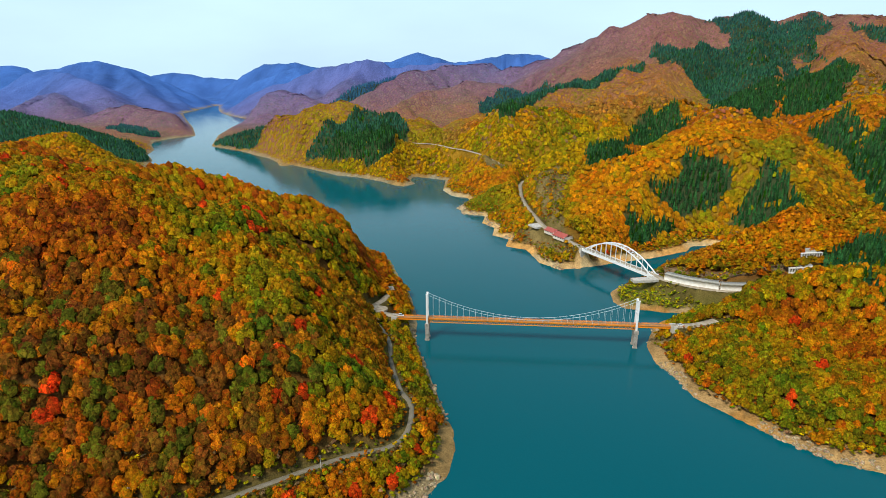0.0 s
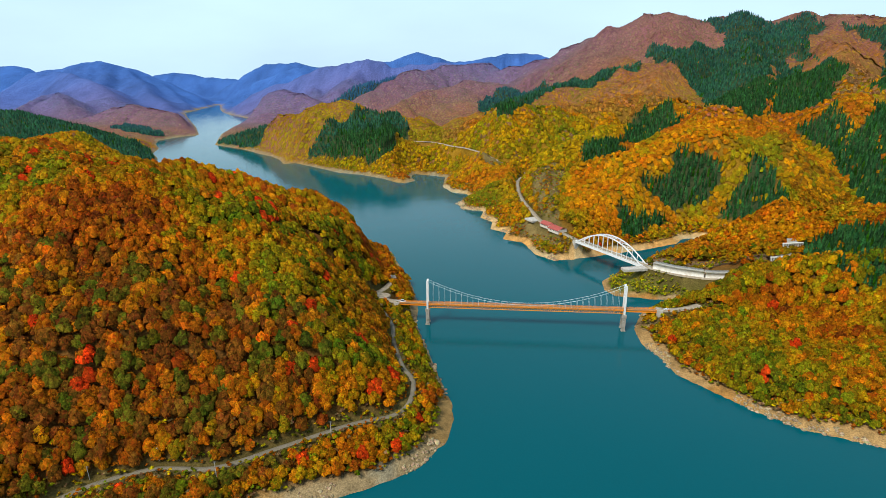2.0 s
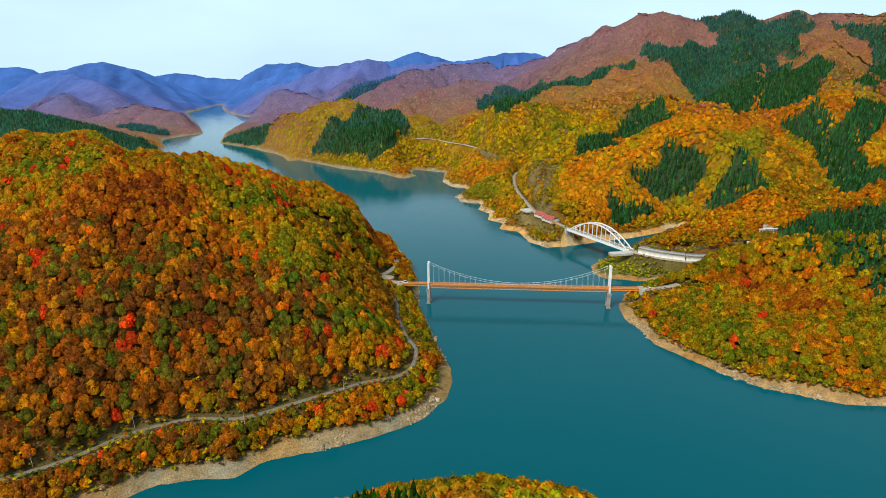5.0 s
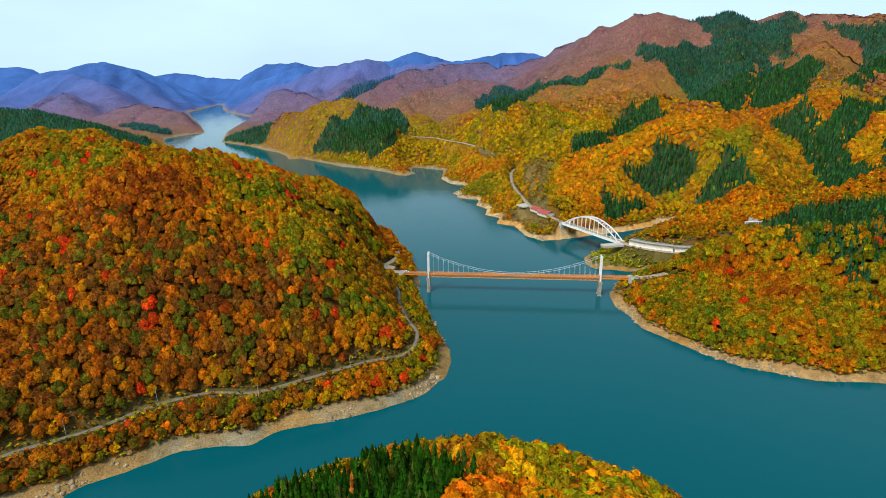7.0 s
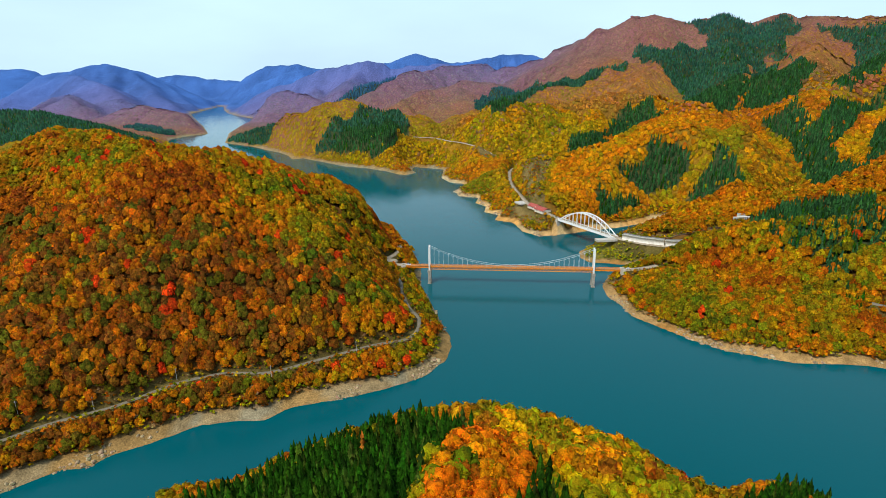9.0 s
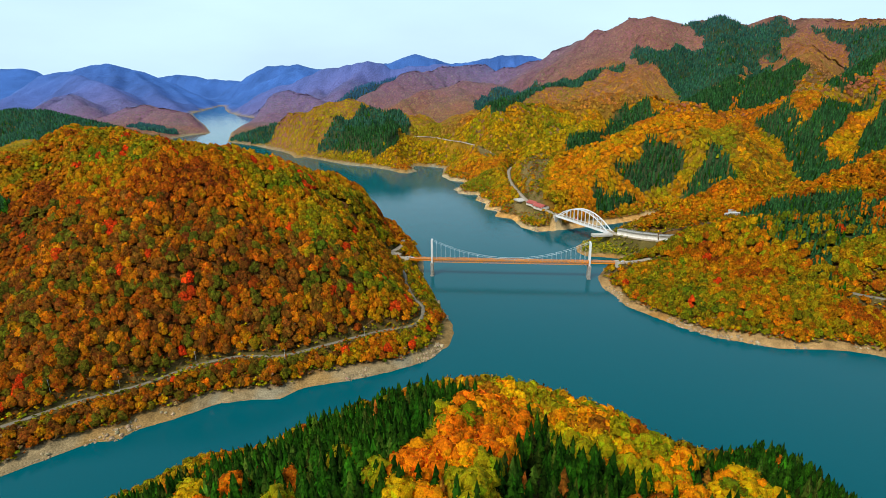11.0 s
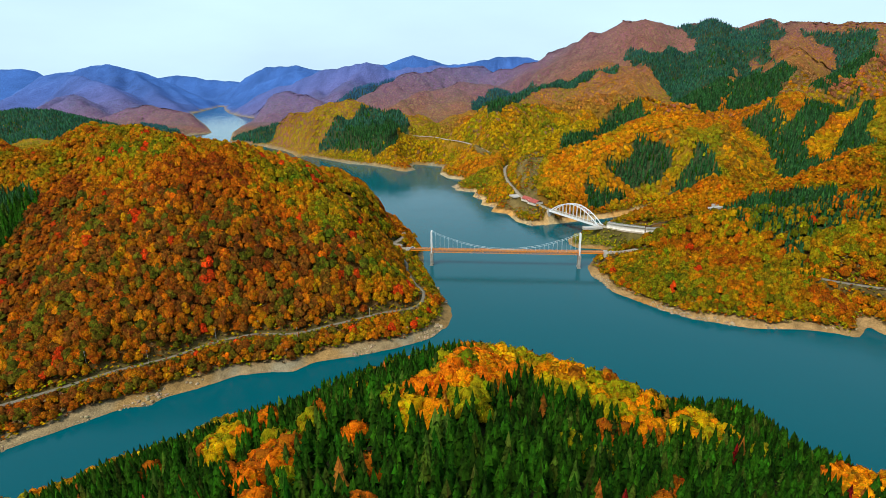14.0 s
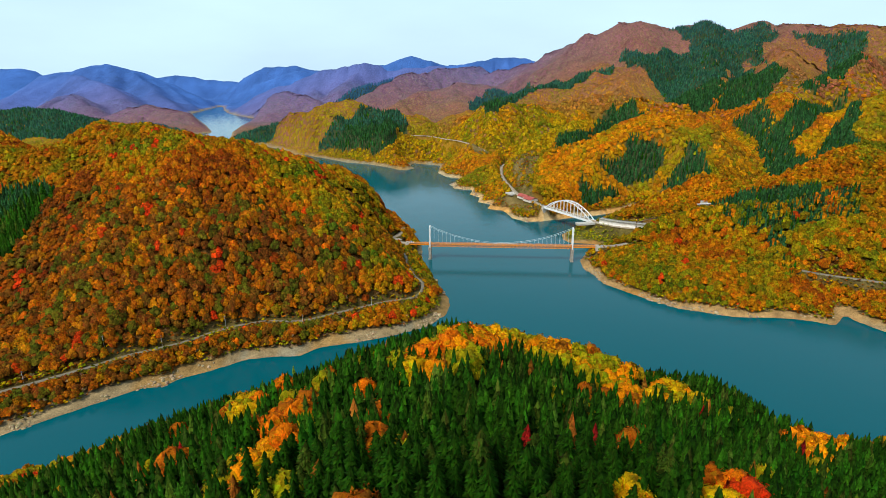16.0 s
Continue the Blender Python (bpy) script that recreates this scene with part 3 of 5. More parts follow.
CONIFERS = [
    [(410, 722), (420, 710), (412, 648), (389, 578), (368, 583), (367, 664), (360, 678), (383, 690), (399, 703)],
    [(328, 755), (353, 751), (371, 735), (375, 717), (364, 705), (335, 696), (303, 693), (279, 704), (260, 717), (293, 725), (314, 737)],
    [(403, 1199), (424, 1212), (438, 1217), (464, 1157), (481, 1065), (459, 1097), (329, 820), (379, 1071), (342, 1047), (257, 797), (229, 797), (211, 802), (256, 987), (294, 1004), (356, 1078)],
    [(109, 1833), (171, 1991), (256, 2007), (334, 1851), (391, 1669), (463, 1611), (542, 1597), (529, 1576), (440, 1518), (348, 1465), (267, 1448), (221, 1398), (159, 1139), (113, 1128)],
    [(601, 1737), (649, 1721), (680, 1615), (741, 1686), (819, 1661), (829, 1734), (791, 1826), (804, 1812), (947, 1765), (1087, 1708), (1075, 1662), (1000, 1614), (882, 1276), (970, 1522), (944, 1591), (802, 1404), (698, 1196), (647, 1114), (590, 1016), (514, 928), (489, 949), (598, 1294), (620, 1433), (612, 1505), (610, 1599), (603, 1711)],
    [(698, 1196), (922, 1576), (848, 1260), (849, 1193), (767, 1112), (638, 945), (607, 944), (601, 991), (588, 998)],
    [(574, 896), (593, 878), (614, 876), (614, 847), (603, 815), (579, 808), (572, 831), (568, 862)],
    [(572, 812), (609, 802), (729, 915), (806, 941), (815, 934), (692, 814), (640, 762), (591, 725), (560, 686), (520, 576), (506, 544), (483, 550), (458, 553), (511, 653), (543, 733)],
    [(833, 920), (717, 796), (669, 749), (629, 707), (513, 544), (566, 581), (597, 596)],
    [(802, 1080), (759, 955), (780, 950), (753, 939), (729, 946)],
    [(1123, 1660), (1201, 1591), (1257, 1532), (977, 1133), (929, 1109), (783, 958), (767, 969), (1159, 1515), (1133, 1609)],
    [(218, 667), (234, 665), (243, 650), (291, 680), (285, 659), (241, 624), (215, 622)],
    [(-327, 1303), (-297, 1305), (-237, 1300), (-200, 1360), (-150, 1345), (-83, 1290), (-66, 1251), (-100, 1190), (-93, 1146), (-147, 1140), (-228, 1201)], [(-600, 1660), (-560, 1620), (-480, 1560), (-490, 1500), (-560, 1540), (-640, 1610)],
    [(-425, 2150), (-400, 2300), (-330, 2450), (-210, 2570), (-180, 2450), (-300, 2330), (-350, 2180)], [(-1122, 1911), (-1152, 2040), (-1039, 1974), (-903, 1808), (-930, 1770), (-1010, 1800)],
    [(344, 488), (392, 506), (440, 502), (489, 492), (444, 372), (422, 339), (393, 339), (366, 347), (341, 319), (332, 285), (322, 272), (328, 312), (327, 342), (312, 365), (310, 387)],
    [(-441, 347), (-405, 346), (-362, 308), (-351, 259), (-362, 228), (-417, 260), (-475, 347)], [(-1560, 1330), (-960, 1300), (-800, 1280), (-690, 1290), (-690, 1420), (-790, 1480), (-900, 1500), (-1050, 1600), (-1560, 1660)],
    [(-670, 1660), (-600, 1630), (-540, 1570), (-600, 1540)],
    [(-400, -420), (400, -420), (300, -60), (190, 20), (172, 80), (150, 92), (128, 60), (90, 30), (58, 0), (34, 40), (10, 62), (-20, 120), (-70, 118), (-130, 62), (-220, -10)],
]
GROVES = (
          ("orange amber orange", [(78, 690), (104, 700), (114, 760), (60, 780)]),
          ("rust amber russet rust", [(561, 930), (561, 846), (520, 699), (485, 609), (463, 609), (420, 604), (423, 648), (453, 731)]),
          ("orange rust amber rust", [(338, 1409), (439, 1452), (541, 1589), (523, 1384), (561, 1353), (476, 1024), (468, 1207), (441, 1250), (406, 1218), (323, 1206), (208, 1164), (272, 1381)]),
          ("rust orange rust", [(587, 963), (627, 942), (763, 1105), (821, 1144), (1011, 1355), (794, 1076), (648, 893), (621, 862), (593, 877), (574, 914)]),
          ("gold amber", [(560, 686), (627, 740), (800, 924), (737, 801), (689, 756), (646, 726), (517, 556), (529, 600)]),
          ("orange amber orange rust", [(449, 549), (499, 543), (583, 575), (530, 495), (481, 509), (437, 528), (414, 550)]),
          ("gold olive gold", [(128, 1013), (171, 1075), (256, 1137), (344, 1183), (344, 1083), (251, 988), (222, 901), (162, 854)]),
          ("orange amber orange", [(162, 735), (208, 788), (240, 763), (253, 673), (224, 623), (178, 639)]),
          ("gold amber orange amber", [(218, 790), (270, 810), (333, 802), (453, 938), (493, 929), (404, 745), (362, 752), (286, 734), (256, 720)]),
          ("olive gold olive", [(27, 1209), (101, 1128), (174, 1104), (184, 1083), (118, 1032), (63, 1125)]),
          ("amber orange gold", [(317, 679), (358, 674), (365, 584), (407, 551), (385, 507), (313, 485), (286, 551), (286, 636)]),
          ("olive ochre gold olive", [(-690, 1660), (-560, 1660), (-330, 1460), (-191, 1380), (-40, 1330), (40, 1240), (0, 1100), (-60, 1080), (-100, 1070), (-280, 1230), (-400, 1340), (-520, 1470), (-660, 1620)]),
          ("orange gold amber rust", [(-110, 330), (-70, 440), (-60, 480), (-30, 480), (-12, 400), (0, 300), (-40, 296), (-70, 320)]),
          ("orange amber orange", [(-8, 2), (-4, 30), (14, 69), (29, 76), (33, 54), (26, 14), (12, -18), (6, -28), (-7, -31), (-15, -27), (-13, -17)]), ("amber gold", [(-18, -44), (-15, -36), (-9, -34), (-4, -42), (-11, -46)]), ("olive gold", [(-2, -32), (8, -25), (9, -40), (5, -44), (-1, -39)]),
          ("gold olive amber olive", [(14, 70), (20, 130), (70, 120), (100, 122), (84, 60), (80, 14), (82, -8), (73, -16), (66, 3), (50, 12), (38, 10), (33, 54)]), ("amber gold olive", [(84, 4), (101, 26), (112, 24), (116, 12), (97, -10), (86, -6)]),
          ("gold olive gold", [(-88, -22), (-92, -7), (-107, 36), (-98, 40), (-88, 12), (-80, -14), (-80, -22)]), ("amber orange", [(-35, -46), (-32, -41), (-26, -41), (-25, -49), (-31, -52)]), ("orange rust red", [(-70, -42), (-66, -24), (-56, -26), (-46, -52), (-55, -66)]),
          ("gold amber", [(-58, -96), (-60, -81), (-55, -78), (-48, -80), (-44, -90), (-49, -102)]), ("orange amber", [(131, -22), (147, -3), (200, 44), (190, 10), (170, -4), (136, -28)]), ("amber gold", [(58, -99), (72, -88), (75, -92), (67, -102), (55, -108)]),
          ("red orange rust", [(-44, 254), (-45, 262), (-32, 286), (-26, 273), (-29, 254)]), ("green olive green tawny", [(-44, 384), (-36, 344), (-27, 308), (-16, 290), (10, 290), (-8, 420), (-30, 450)]), ("green olive gold", [(160, 512), (262, 448), (244, 436), (196, 400), (150, 420)]), ("gold olive green amber", [(240, 430), (300, 440), (360, 420), (360, 380), (300, 400), (250, 405)]), ("red", [(202, 300), (208, 306), (223, 301), (216, 295)]))


# ---- mesh helpers ----
def raw_mesh(name, verts, quads, mats, colours=None, attribute="leaf", smooth=False, normals=None):
    """A mesh from arrays of vertices and of triangles or quads, with a colour for each face and, for leaf masses, a normal for each vertex."""
    me = bpy.data.meshes.new(name)
    verts, faces = np.asarray(verts, np.float32), [np.asarray(q, np.int32) for q in (quads if isinstance(quads, list) else [quads])]
    loops = np.concatenate([q.ravel() for q in faces])
    sizes = np.concatenate([np.full(len(q), q.shape[1], np.int32) for q in faces])
    me.vertices.add(len(verts))
    me.vertices.foreach_set("co", verts.ravel())
    me.loops.add(len(loops))
    me.loops.foreach_set("vertex_index", loops)
    me.polygons.add(len(sizes))
    me.polygons.foreach_set("loop_start", np.concatenate([[0], np.cumsum(sizes)[:-1]]).astype(np.int32))
    me.polygons.foreach_set("loop_total", sizes)
    if smooth:
        me.polygons.foreach_set("use_smooth", np.ones(len(sizes), bool))
    if colours is not None:
        a = me.attributes.new(attribute, "FLOAT_COLOR", "FACE" if len(colours) == len(sizes) else "POINT")
        a.data.foreach_set("color", np.concatenate([colours, np.ones((len(colours), 1))], 1).astype(np.float32).ravel())
    if normals is not None:
        a = me.attributes.new("custom_normal", "FLOAT_VECTOR", "POINT")
        a.data.foreach_set("vector", np.asarray(normals, np.float32).ravel())
    me.update(calc_edges=True)
    for m in mats:
        me.materials.append(m)
    return me


def part(name, bm, mat, parent, label=""):
    """Links a bmesh as one mesh object under a thing or a part."""
    me = bpy.data.meshes.new(name)
    bm.to_mesh(me)
    bm.free()
    me.materials.append(mat)
    ob = new(name, me)
    ob.parent = parent
    return tagged(ob, label)


def box(bm, x0, x1, y0, y1, z0, z1, bevel=0.0):
    made = bmesh.ops.create_cube(bm, size=1, matrix=Matrix.LocRotScale(((x0 + x1) / 2, (y0 + y1) / 2, (z0 + z1) / 2), None, (x1 - x0, y1 - y0, z1 - z0)))
    if bevel:
        bmesh.ops.bevel(bm, geom=list({e for v in made["verts"] for e in v.link_edges}), offset=bevel, segments=1, affect="EDGES")
    return bm


def beam(bm, a, b, width, height, up=(0, 0, 1)):
    """A square bar from a to b."""
    a, b = Vector(a), Vector(b)
    along = (b - a).normalized()
    side = along.cross(Vector(up))
    side = side.normalized() if side.length > 1e-4 else Vector((1, 0, 0))
    top = side.cross(along)
    ring = []
    for end in (a, b):
        ring.append([bm.verts.new(end + side * (i * width / 2) + top * (j * height / 2)) for i, j in ((-1, -1), (1, -1), (1, 1), (-1, 1))])
    for i in range(4):
        bm.faces.new((ring[0][i], ring[0][(i + 1) % 4], ring[1][(i + 1) % 4], ring[1][i]))
    bm.faces.new(ring[0][::-1])
    bm.faces.new(ring[1])
    return bm


def tube(bm, points, radii, sides=6):
    """A round bar through points, with a radius at each."""
    rings = []
    for i, p in enumerate(points):
        along = (Vector(points[min(i + 1, len(points) - 1)]) - Vector(points[max(i - 1, 0)])).normalized()
        side = along.cross(Vector((0.3, 0.9, 0.1))).normalized()
        top = side.cross(along)
        rings.append([bm.verts.new(Vector(p) + radii[i] * (math.cos(a) * side + math.sin(a) * top)) for a in (2 * math.pi * k / sides for k in range(sides))])
    for r, q in zip(rings, rings[1:]):
        for i in range(sides):
            bm.faces.new((r[i], r[(i + 1) % sides], q[(i + 1) % sides], q[i]))
    bm.faces.new(rings[0][::-1])
    bm.faces.new(rings[-1])
    return bm


# ---- the ground, one sheet to the horizon, and the lake ----
def graded(parts):
    """Grid lines from (end, step) stretches."""
    lines = [parts[0]]
    for end, step in parts[1:]:
        count = max(1, round((end - lines[-1]) / step))
        lines += list(np.linspace(lines[-1], end, count + 1)[1:])
    return np.array(lines)


gx = graded([-4200, (-2700, 70), (-1300, 22), (-900, 17), (-480, 12), (-300, 6), (400, 4.6), (560, 8), (900, 14), (1500, 22), (2600, 90)])
gy = graded([-420, (-200, 9), (520, 4.6), (700, 7), (1200, 9), (1900, 13), (2800, 17), (3800, 22), (4700, 45)])
GX, GY = np.meshgrid(gx, gy)
GZ, GS, GR = ground(GX, GY)


def mesh_height(x, y):
    """The height of the ground's own facets."""
    i, j = np.clip(np.searchsorted(gx, x) - 1, 0, len(gx) - 2), np.clip(np.searchsorted(gy, y) - 1, 0, len(gy) - 2)
    u, v = (x - gx[i]) / (gx[i + 1] - gx[i]), (y - gy[j]) / (gy[j + 1] - gy[j])
    return (GZ[j, i] * (1 - u) + GZ[j, i + 1] * u) * (1 - v) + (GZ[j + 1, i] * (1 - u) + GZ[j + 1, i + 1] * u) * v


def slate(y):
    """How much of the blue distance haze goes into colours at y, growing up the valley."""
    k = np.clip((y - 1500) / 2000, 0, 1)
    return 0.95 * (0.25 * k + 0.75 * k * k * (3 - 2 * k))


GNY, GNX = np.gradient(GZ, gy, gx)


def slope_normal(x, y):
    """The direction in which the ground faces."""
    i, j = np.clip(np.searchsorted(gx, x), 0, len(gx) - 1), np.clip(np.searchsorted(gy, y), 0, len(gy) - 1)
    n = np.stack([-GNX[j, i], -GNY[j, i], np.ones(len(i))], -1)
    return n / np.linalg.norm(n, axis=1, keepdims=True)


rng_ground = np.random.default_rng(12)
soil = np.empty(GX.shape + (3,))
mould = np.array((0.135, 0.062, 0.014)) * (1 + 0.4 * vnoise(GX, GY, 22, 21))[..., None]
# distance haze is put into the far soil's colour
hazed_mould = np.array((0.20, 0.074, 0.060)) * (1 - slate(GY)[..., None]) + np.array((0.036, 0.12, 0.36)) * slate(GY)[..., None]
hazed_mould *= (1 + 0.16 * vnoise(GX, GY, 160, 33) + 0.12 * vnoise(GX, GY, 55, 34) + 0.10 * rng_ground.uniform(-1, 1, GX.shape))[..., None]
golden = np.array((0.22, 0.120, 0.010)) * (1 + 0.3 * vnoise(GX, GY, 30, 29))[..., None]
k1, k2 = np.clip((GY - 560) / 120, 0, 1)[..., None], np.clip((GY - 1150) / 400, 0, 1)[..., None]
soil[:] = (mould * (1 - k1) + golden * k1) * (1 - k2) + hazed_mould * k2
# ground under the conifers is darker, near-black on the near hill
fir_floor = in_patch(GX, GY, CONIFERS, np.where(GY > 900, 13, 7))[..., None]
soil = np.where(fir_floor, np.where((GY < 150)[..., None], np.array((0.022, 0.026, 0.010)), np.array((0.040, 0.055, 0.022))), soil)
straw = in_patch(GX, GY, MEADOWS[:3], 3)[..., None]
soil = np.where(straw, np.array((0.17, 0.125, 0.045)) * (1 + 0.4 * vnoise(GX, GY, 14, 19))[..., None], soil)
scree = in_patch(GX, GY, MEADOWS[4:5], 3)[..., None]
soil = np.where(scree, np.array((0.20, 0.13, 0.07)) * (1 + 0.4 * vnoise(GX, GY, 9, 17))[..., None], soil)
bands = 0.5 + 0.5 * np.sin(GZ * 4.2 + 2.5 * vnoise(GX, GY, 20, 28))
east = np.clip((GX - 20) / 60, 0, 1)[..., None]
beach = (np.array((0.26, 0.195, 0.10)) * (1 - east) + np.array((0.32, 0.20, 0.078)) * east) * (0.86 + 0.22 * bands[..., None]) * (1 + 0.16 * vnoise(GX, GY, 9, 22) + 0.10 * vnoise(GX, GY, 40, 25))[..., None]
beach = np.where((GY > 540)[..., None] & (GY < 1000)[..., None], beach * np.array((1.6, 1.65, 1.75)), beach)
beach = np.where((vnoise(GX, GY, 17, 30) > 0.55)[..., None], beach * np.array((0.9, 1.05, 1.3)), beach)
beach = np.where((vnoise(GX, GY, 45, 23) > 0.35)[..., None], beach * np.array((1.0, 0.84, 0.6)), beach)
edge = np.clip((np.minimum(GZ, 0.55 * GS) - (3.6 + 1.4 * vnoise(GX, GY, 25, 24))) / 1.6, 0, 1)[..., None]
soil = beach * (1 - edge) + soil * edge
sward = in_patch(GX, GY, MEADOWS[3:4], 3)[..., None]
soil = np.where(sward & (GS > 6)[..., None], np.array((0.115, 0.105, 0.022)) * (1 + 0.4 * vnoise(GX, GY, 11, 18))[..., None], soil)
grass = np.array((0.095, 0.074, 0.022)) * (1 + 0.3 * vnoise(GX, GY, 12, 26))[..., None]
verge = np.clip(1 - (GR - 3) / 5, 0, 1)[..., None] * edge * (GY < 950)[..., None]
soil = soil * (1 - verge) + grass * verge
ny, nx = GX.shape
index = np.arange(nx * ny).reshape(ny, nx)
quads = np.stack([index[:-1, :-1], index[:-1, 1:], index[1:, 1:], index[1:, :-1]], -1).reshape(-1, 4)
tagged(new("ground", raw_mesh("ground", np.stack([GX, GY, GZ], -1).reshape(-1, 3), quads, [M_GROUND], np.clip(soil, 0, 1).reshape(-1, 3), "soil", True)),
       "wooded mountain slopes with bare sandy banks round the lake", "ground", kind="structure")
lake_mesh = bpy.data.meshes.new("water")
lake_mesh.from_pydata([(-4200, -420, 0), (2600, -420, 0), (2600, 4700, 0), (-4200, 4700, 0)], [], [(0, 1, 2, 3)])
lake_mesh.materials.append(M_WATER)
tagged(new("water", lake_mesh), "calm deep teal reservoir water with faint ripples", "lake", kind="structure")


# ---- roads ----
def smooth_line(points, step):
    """A rounded polyline through the points, resampled."""
    p = np.array(points, float)
    q = []
    for i in range(len(p) - 1):
        a, b, c, d = p[max(i - 1, 0)], p[i], p[i + 1], p[min(i + 2, len(p) - 1)]
        for t in np.arange(0, 1, step / max(np.linalg.norm(c - b), step)):
            q.append(0.5 * (2 * b + (c - a) * t + (2 * a - 5 * b + 4 * c - d) * t * t + (3 * b - a - 3 * c + d) * t ** 3))
    return np.array(q + [p[-1]])


def ribbon(line, offsets, heights):
    """Vertices and quads of a strip with that cross-section along the line."""
    way = np.gradient(line[:, :2], axis=0)
    side = np.stack([way[:, 1], -way[:, 0]], 1) / np.linalg.norm(way, axis=1)[:, None]
    v = np.stack([np.concatenate([line[:, :2] + side * o, (line[:, 2] + h)[:, None]], 1) for o, h in zip(offsets, heights)], 1)
    k = len(offsets)
    i = np.arange(len(line) * k).reshape(len(line), k)
    return v.reshape(-1, 3), np.stack([i[:-1, :-1], i[:-1, 1:], i[1:, 1:], i[1:, :-1]], -1).reshape(-1, 4)


for road_name, (half, pts) in ROADS.items():
    line = smooth_line(pts, 3)
    v, q = ribbon(line, [-half - 0.3, -half, half, half + 0.3], [-0.8, 0.06, 0.06, -0.8])
    tagged(new("road", raw_mesh("road", v, q, [M_LANE if road_name in ("shore", "track") else M_ASPHALT])), "narrow pale worn asphalt road along the wooded slope", "road", kind="structure")

fan = bmesh.new()
ring = [fan.verts.new((-60 + 13 * math.cos(a) * (1 + 0.12 * math.sin(2 * a)), 426 + 8.5 * math.sin(a), 17.09)) for a in (2 * math.pi * k / 20 for k in range(20))]
bottom = [fan.verts.new((v.co.x * 1.0, v.co.y, 15.5)) for v in ring]
fan.faces.new(ring)
for k in range(20):
    fan.faces.new((ring[k], bottom[k], bottom[(k + 1) % 20], ring[(k + 1) % 20]))
tagged(part("pavement", fan, M_ASPHALT, None), "wide worn asphalt lay-by at the bridge's road junction", "pavement", kind="structure")


# ---- forest ----
rng = np.random.default_rng(4)
# blue of the distance haze that is painted into far leaves
HAZE_BLUE = (0.036, 0.12, 0.36)
PALETTE = {"gold": (0.44, 0.265, 0.002), "orange": (0.54, 0.130, 0.002), "amber": (0.60, 0.215, 0.002), "ochre": (0.23, 0.125, 0.003), "rust": (0.29, 0.080, 0.003), "red": (0.55, 0.040, 0.004), "green": (0.115, 0.150, 0.003),
           "olive": (0.23, 0.205, 0.003), "bare": (0.22, 0.078, 0.066), "conifer": (0.026, 0.088, 0.010), "scrub": (0.20, 0.13, 0.05),
           "dim_umber": (0.13, 0.045, 0.006), "dim_moss": (0.060, 0.085, 0.006), "needle": (0.013, 0.056, 0.002), "spruce": (0.018, 0.066, 0.018), "tawny": (0.036, 0.070, 0.006), "russet": (0.22, 0.075, 0.008), "wine": (0.24, 0.010, 0.008)}


def unit(v):
    v = np.asarray(v, float)
    return v / np.maximum(np.linalg.norm(v, axis=-1, keepdims=True), 1e-6)


def dome(r, verts, faces, centre, radius, rings, segs, rough, low=2.0):
    """A lumpy leaf mass: a rounded cap of triangles whose surface bulges unevenly."""
    o = len(verts)
    bulge = r.normal(size=(3, 3))
    turn = r.uniform(0, 6.28)

    def point(polar, a):
        d = np.array((math.sin(polar) * math.cos(a), math.sin(polar) * math.sin(a), math.cos(polar)))
        m = 1 + 0.12 * sum(math.sin(3.1 * float(d @ b) + k) for k, b in enumerate(bulge)) + r.uniform(-rough, rough)
        return np.array(centre) + d * radius * m

    verts.append(point(0, 0))
    for k in range(1, rings + 1):
        polar = low * k / rings
        verts += [point(polar, turn + 2 * math.pi * (i + 0.5 * (k % 2)) / segs) for i in range(segs)]
    for i in range(segs):
        n = (i + 1) % segs
        faces.append((o, o + 1 + i, o + 1 + n))
        for k in range(rings - 1):
            a, b = o + 1 + k * segs, o + 1 + (k + 1) * segs
            faces += [(a + i, b + i, b + n), (a + i, b + n, a + n)] if k % 2 == 0 else [(a + i, b + i, a + n), (a + n, b + i, b + n)]


def sprigs(r, verts, faces, centre, radius, count, size):
    """Loose leafy twigs that stand out of a leaf mass."""
    for _ in range(count):
        d = r.normal(size=3)
        d[2] = abs(d[2]) * 1.15 - 0.3
        d /= np.linalg.norm(d)
        c = np.array(centre) + d * radius * r.uniform(0.92, 1.12)
        n = d + r.normal(size=3) * 0.5
        u = np.cross(n, r.normal(size=3))
        u /= np.linalg.norm(u)
        w = np.cross(n / np.linalg.norm(n), u)
        s = size * r.uniform(0.6, 1.2)
        o = len(verts)
        p = [c + s * u, c - s * (0.6 * u + 0.8 * w), c - s * (0.5 * u - 0.9 * w)]
        verts += p if np.cross(p[1] - p[0], p[2] - p[0]) @ d > 0 else p[::-1]
        faces.append((o, o + 1, o + 2))


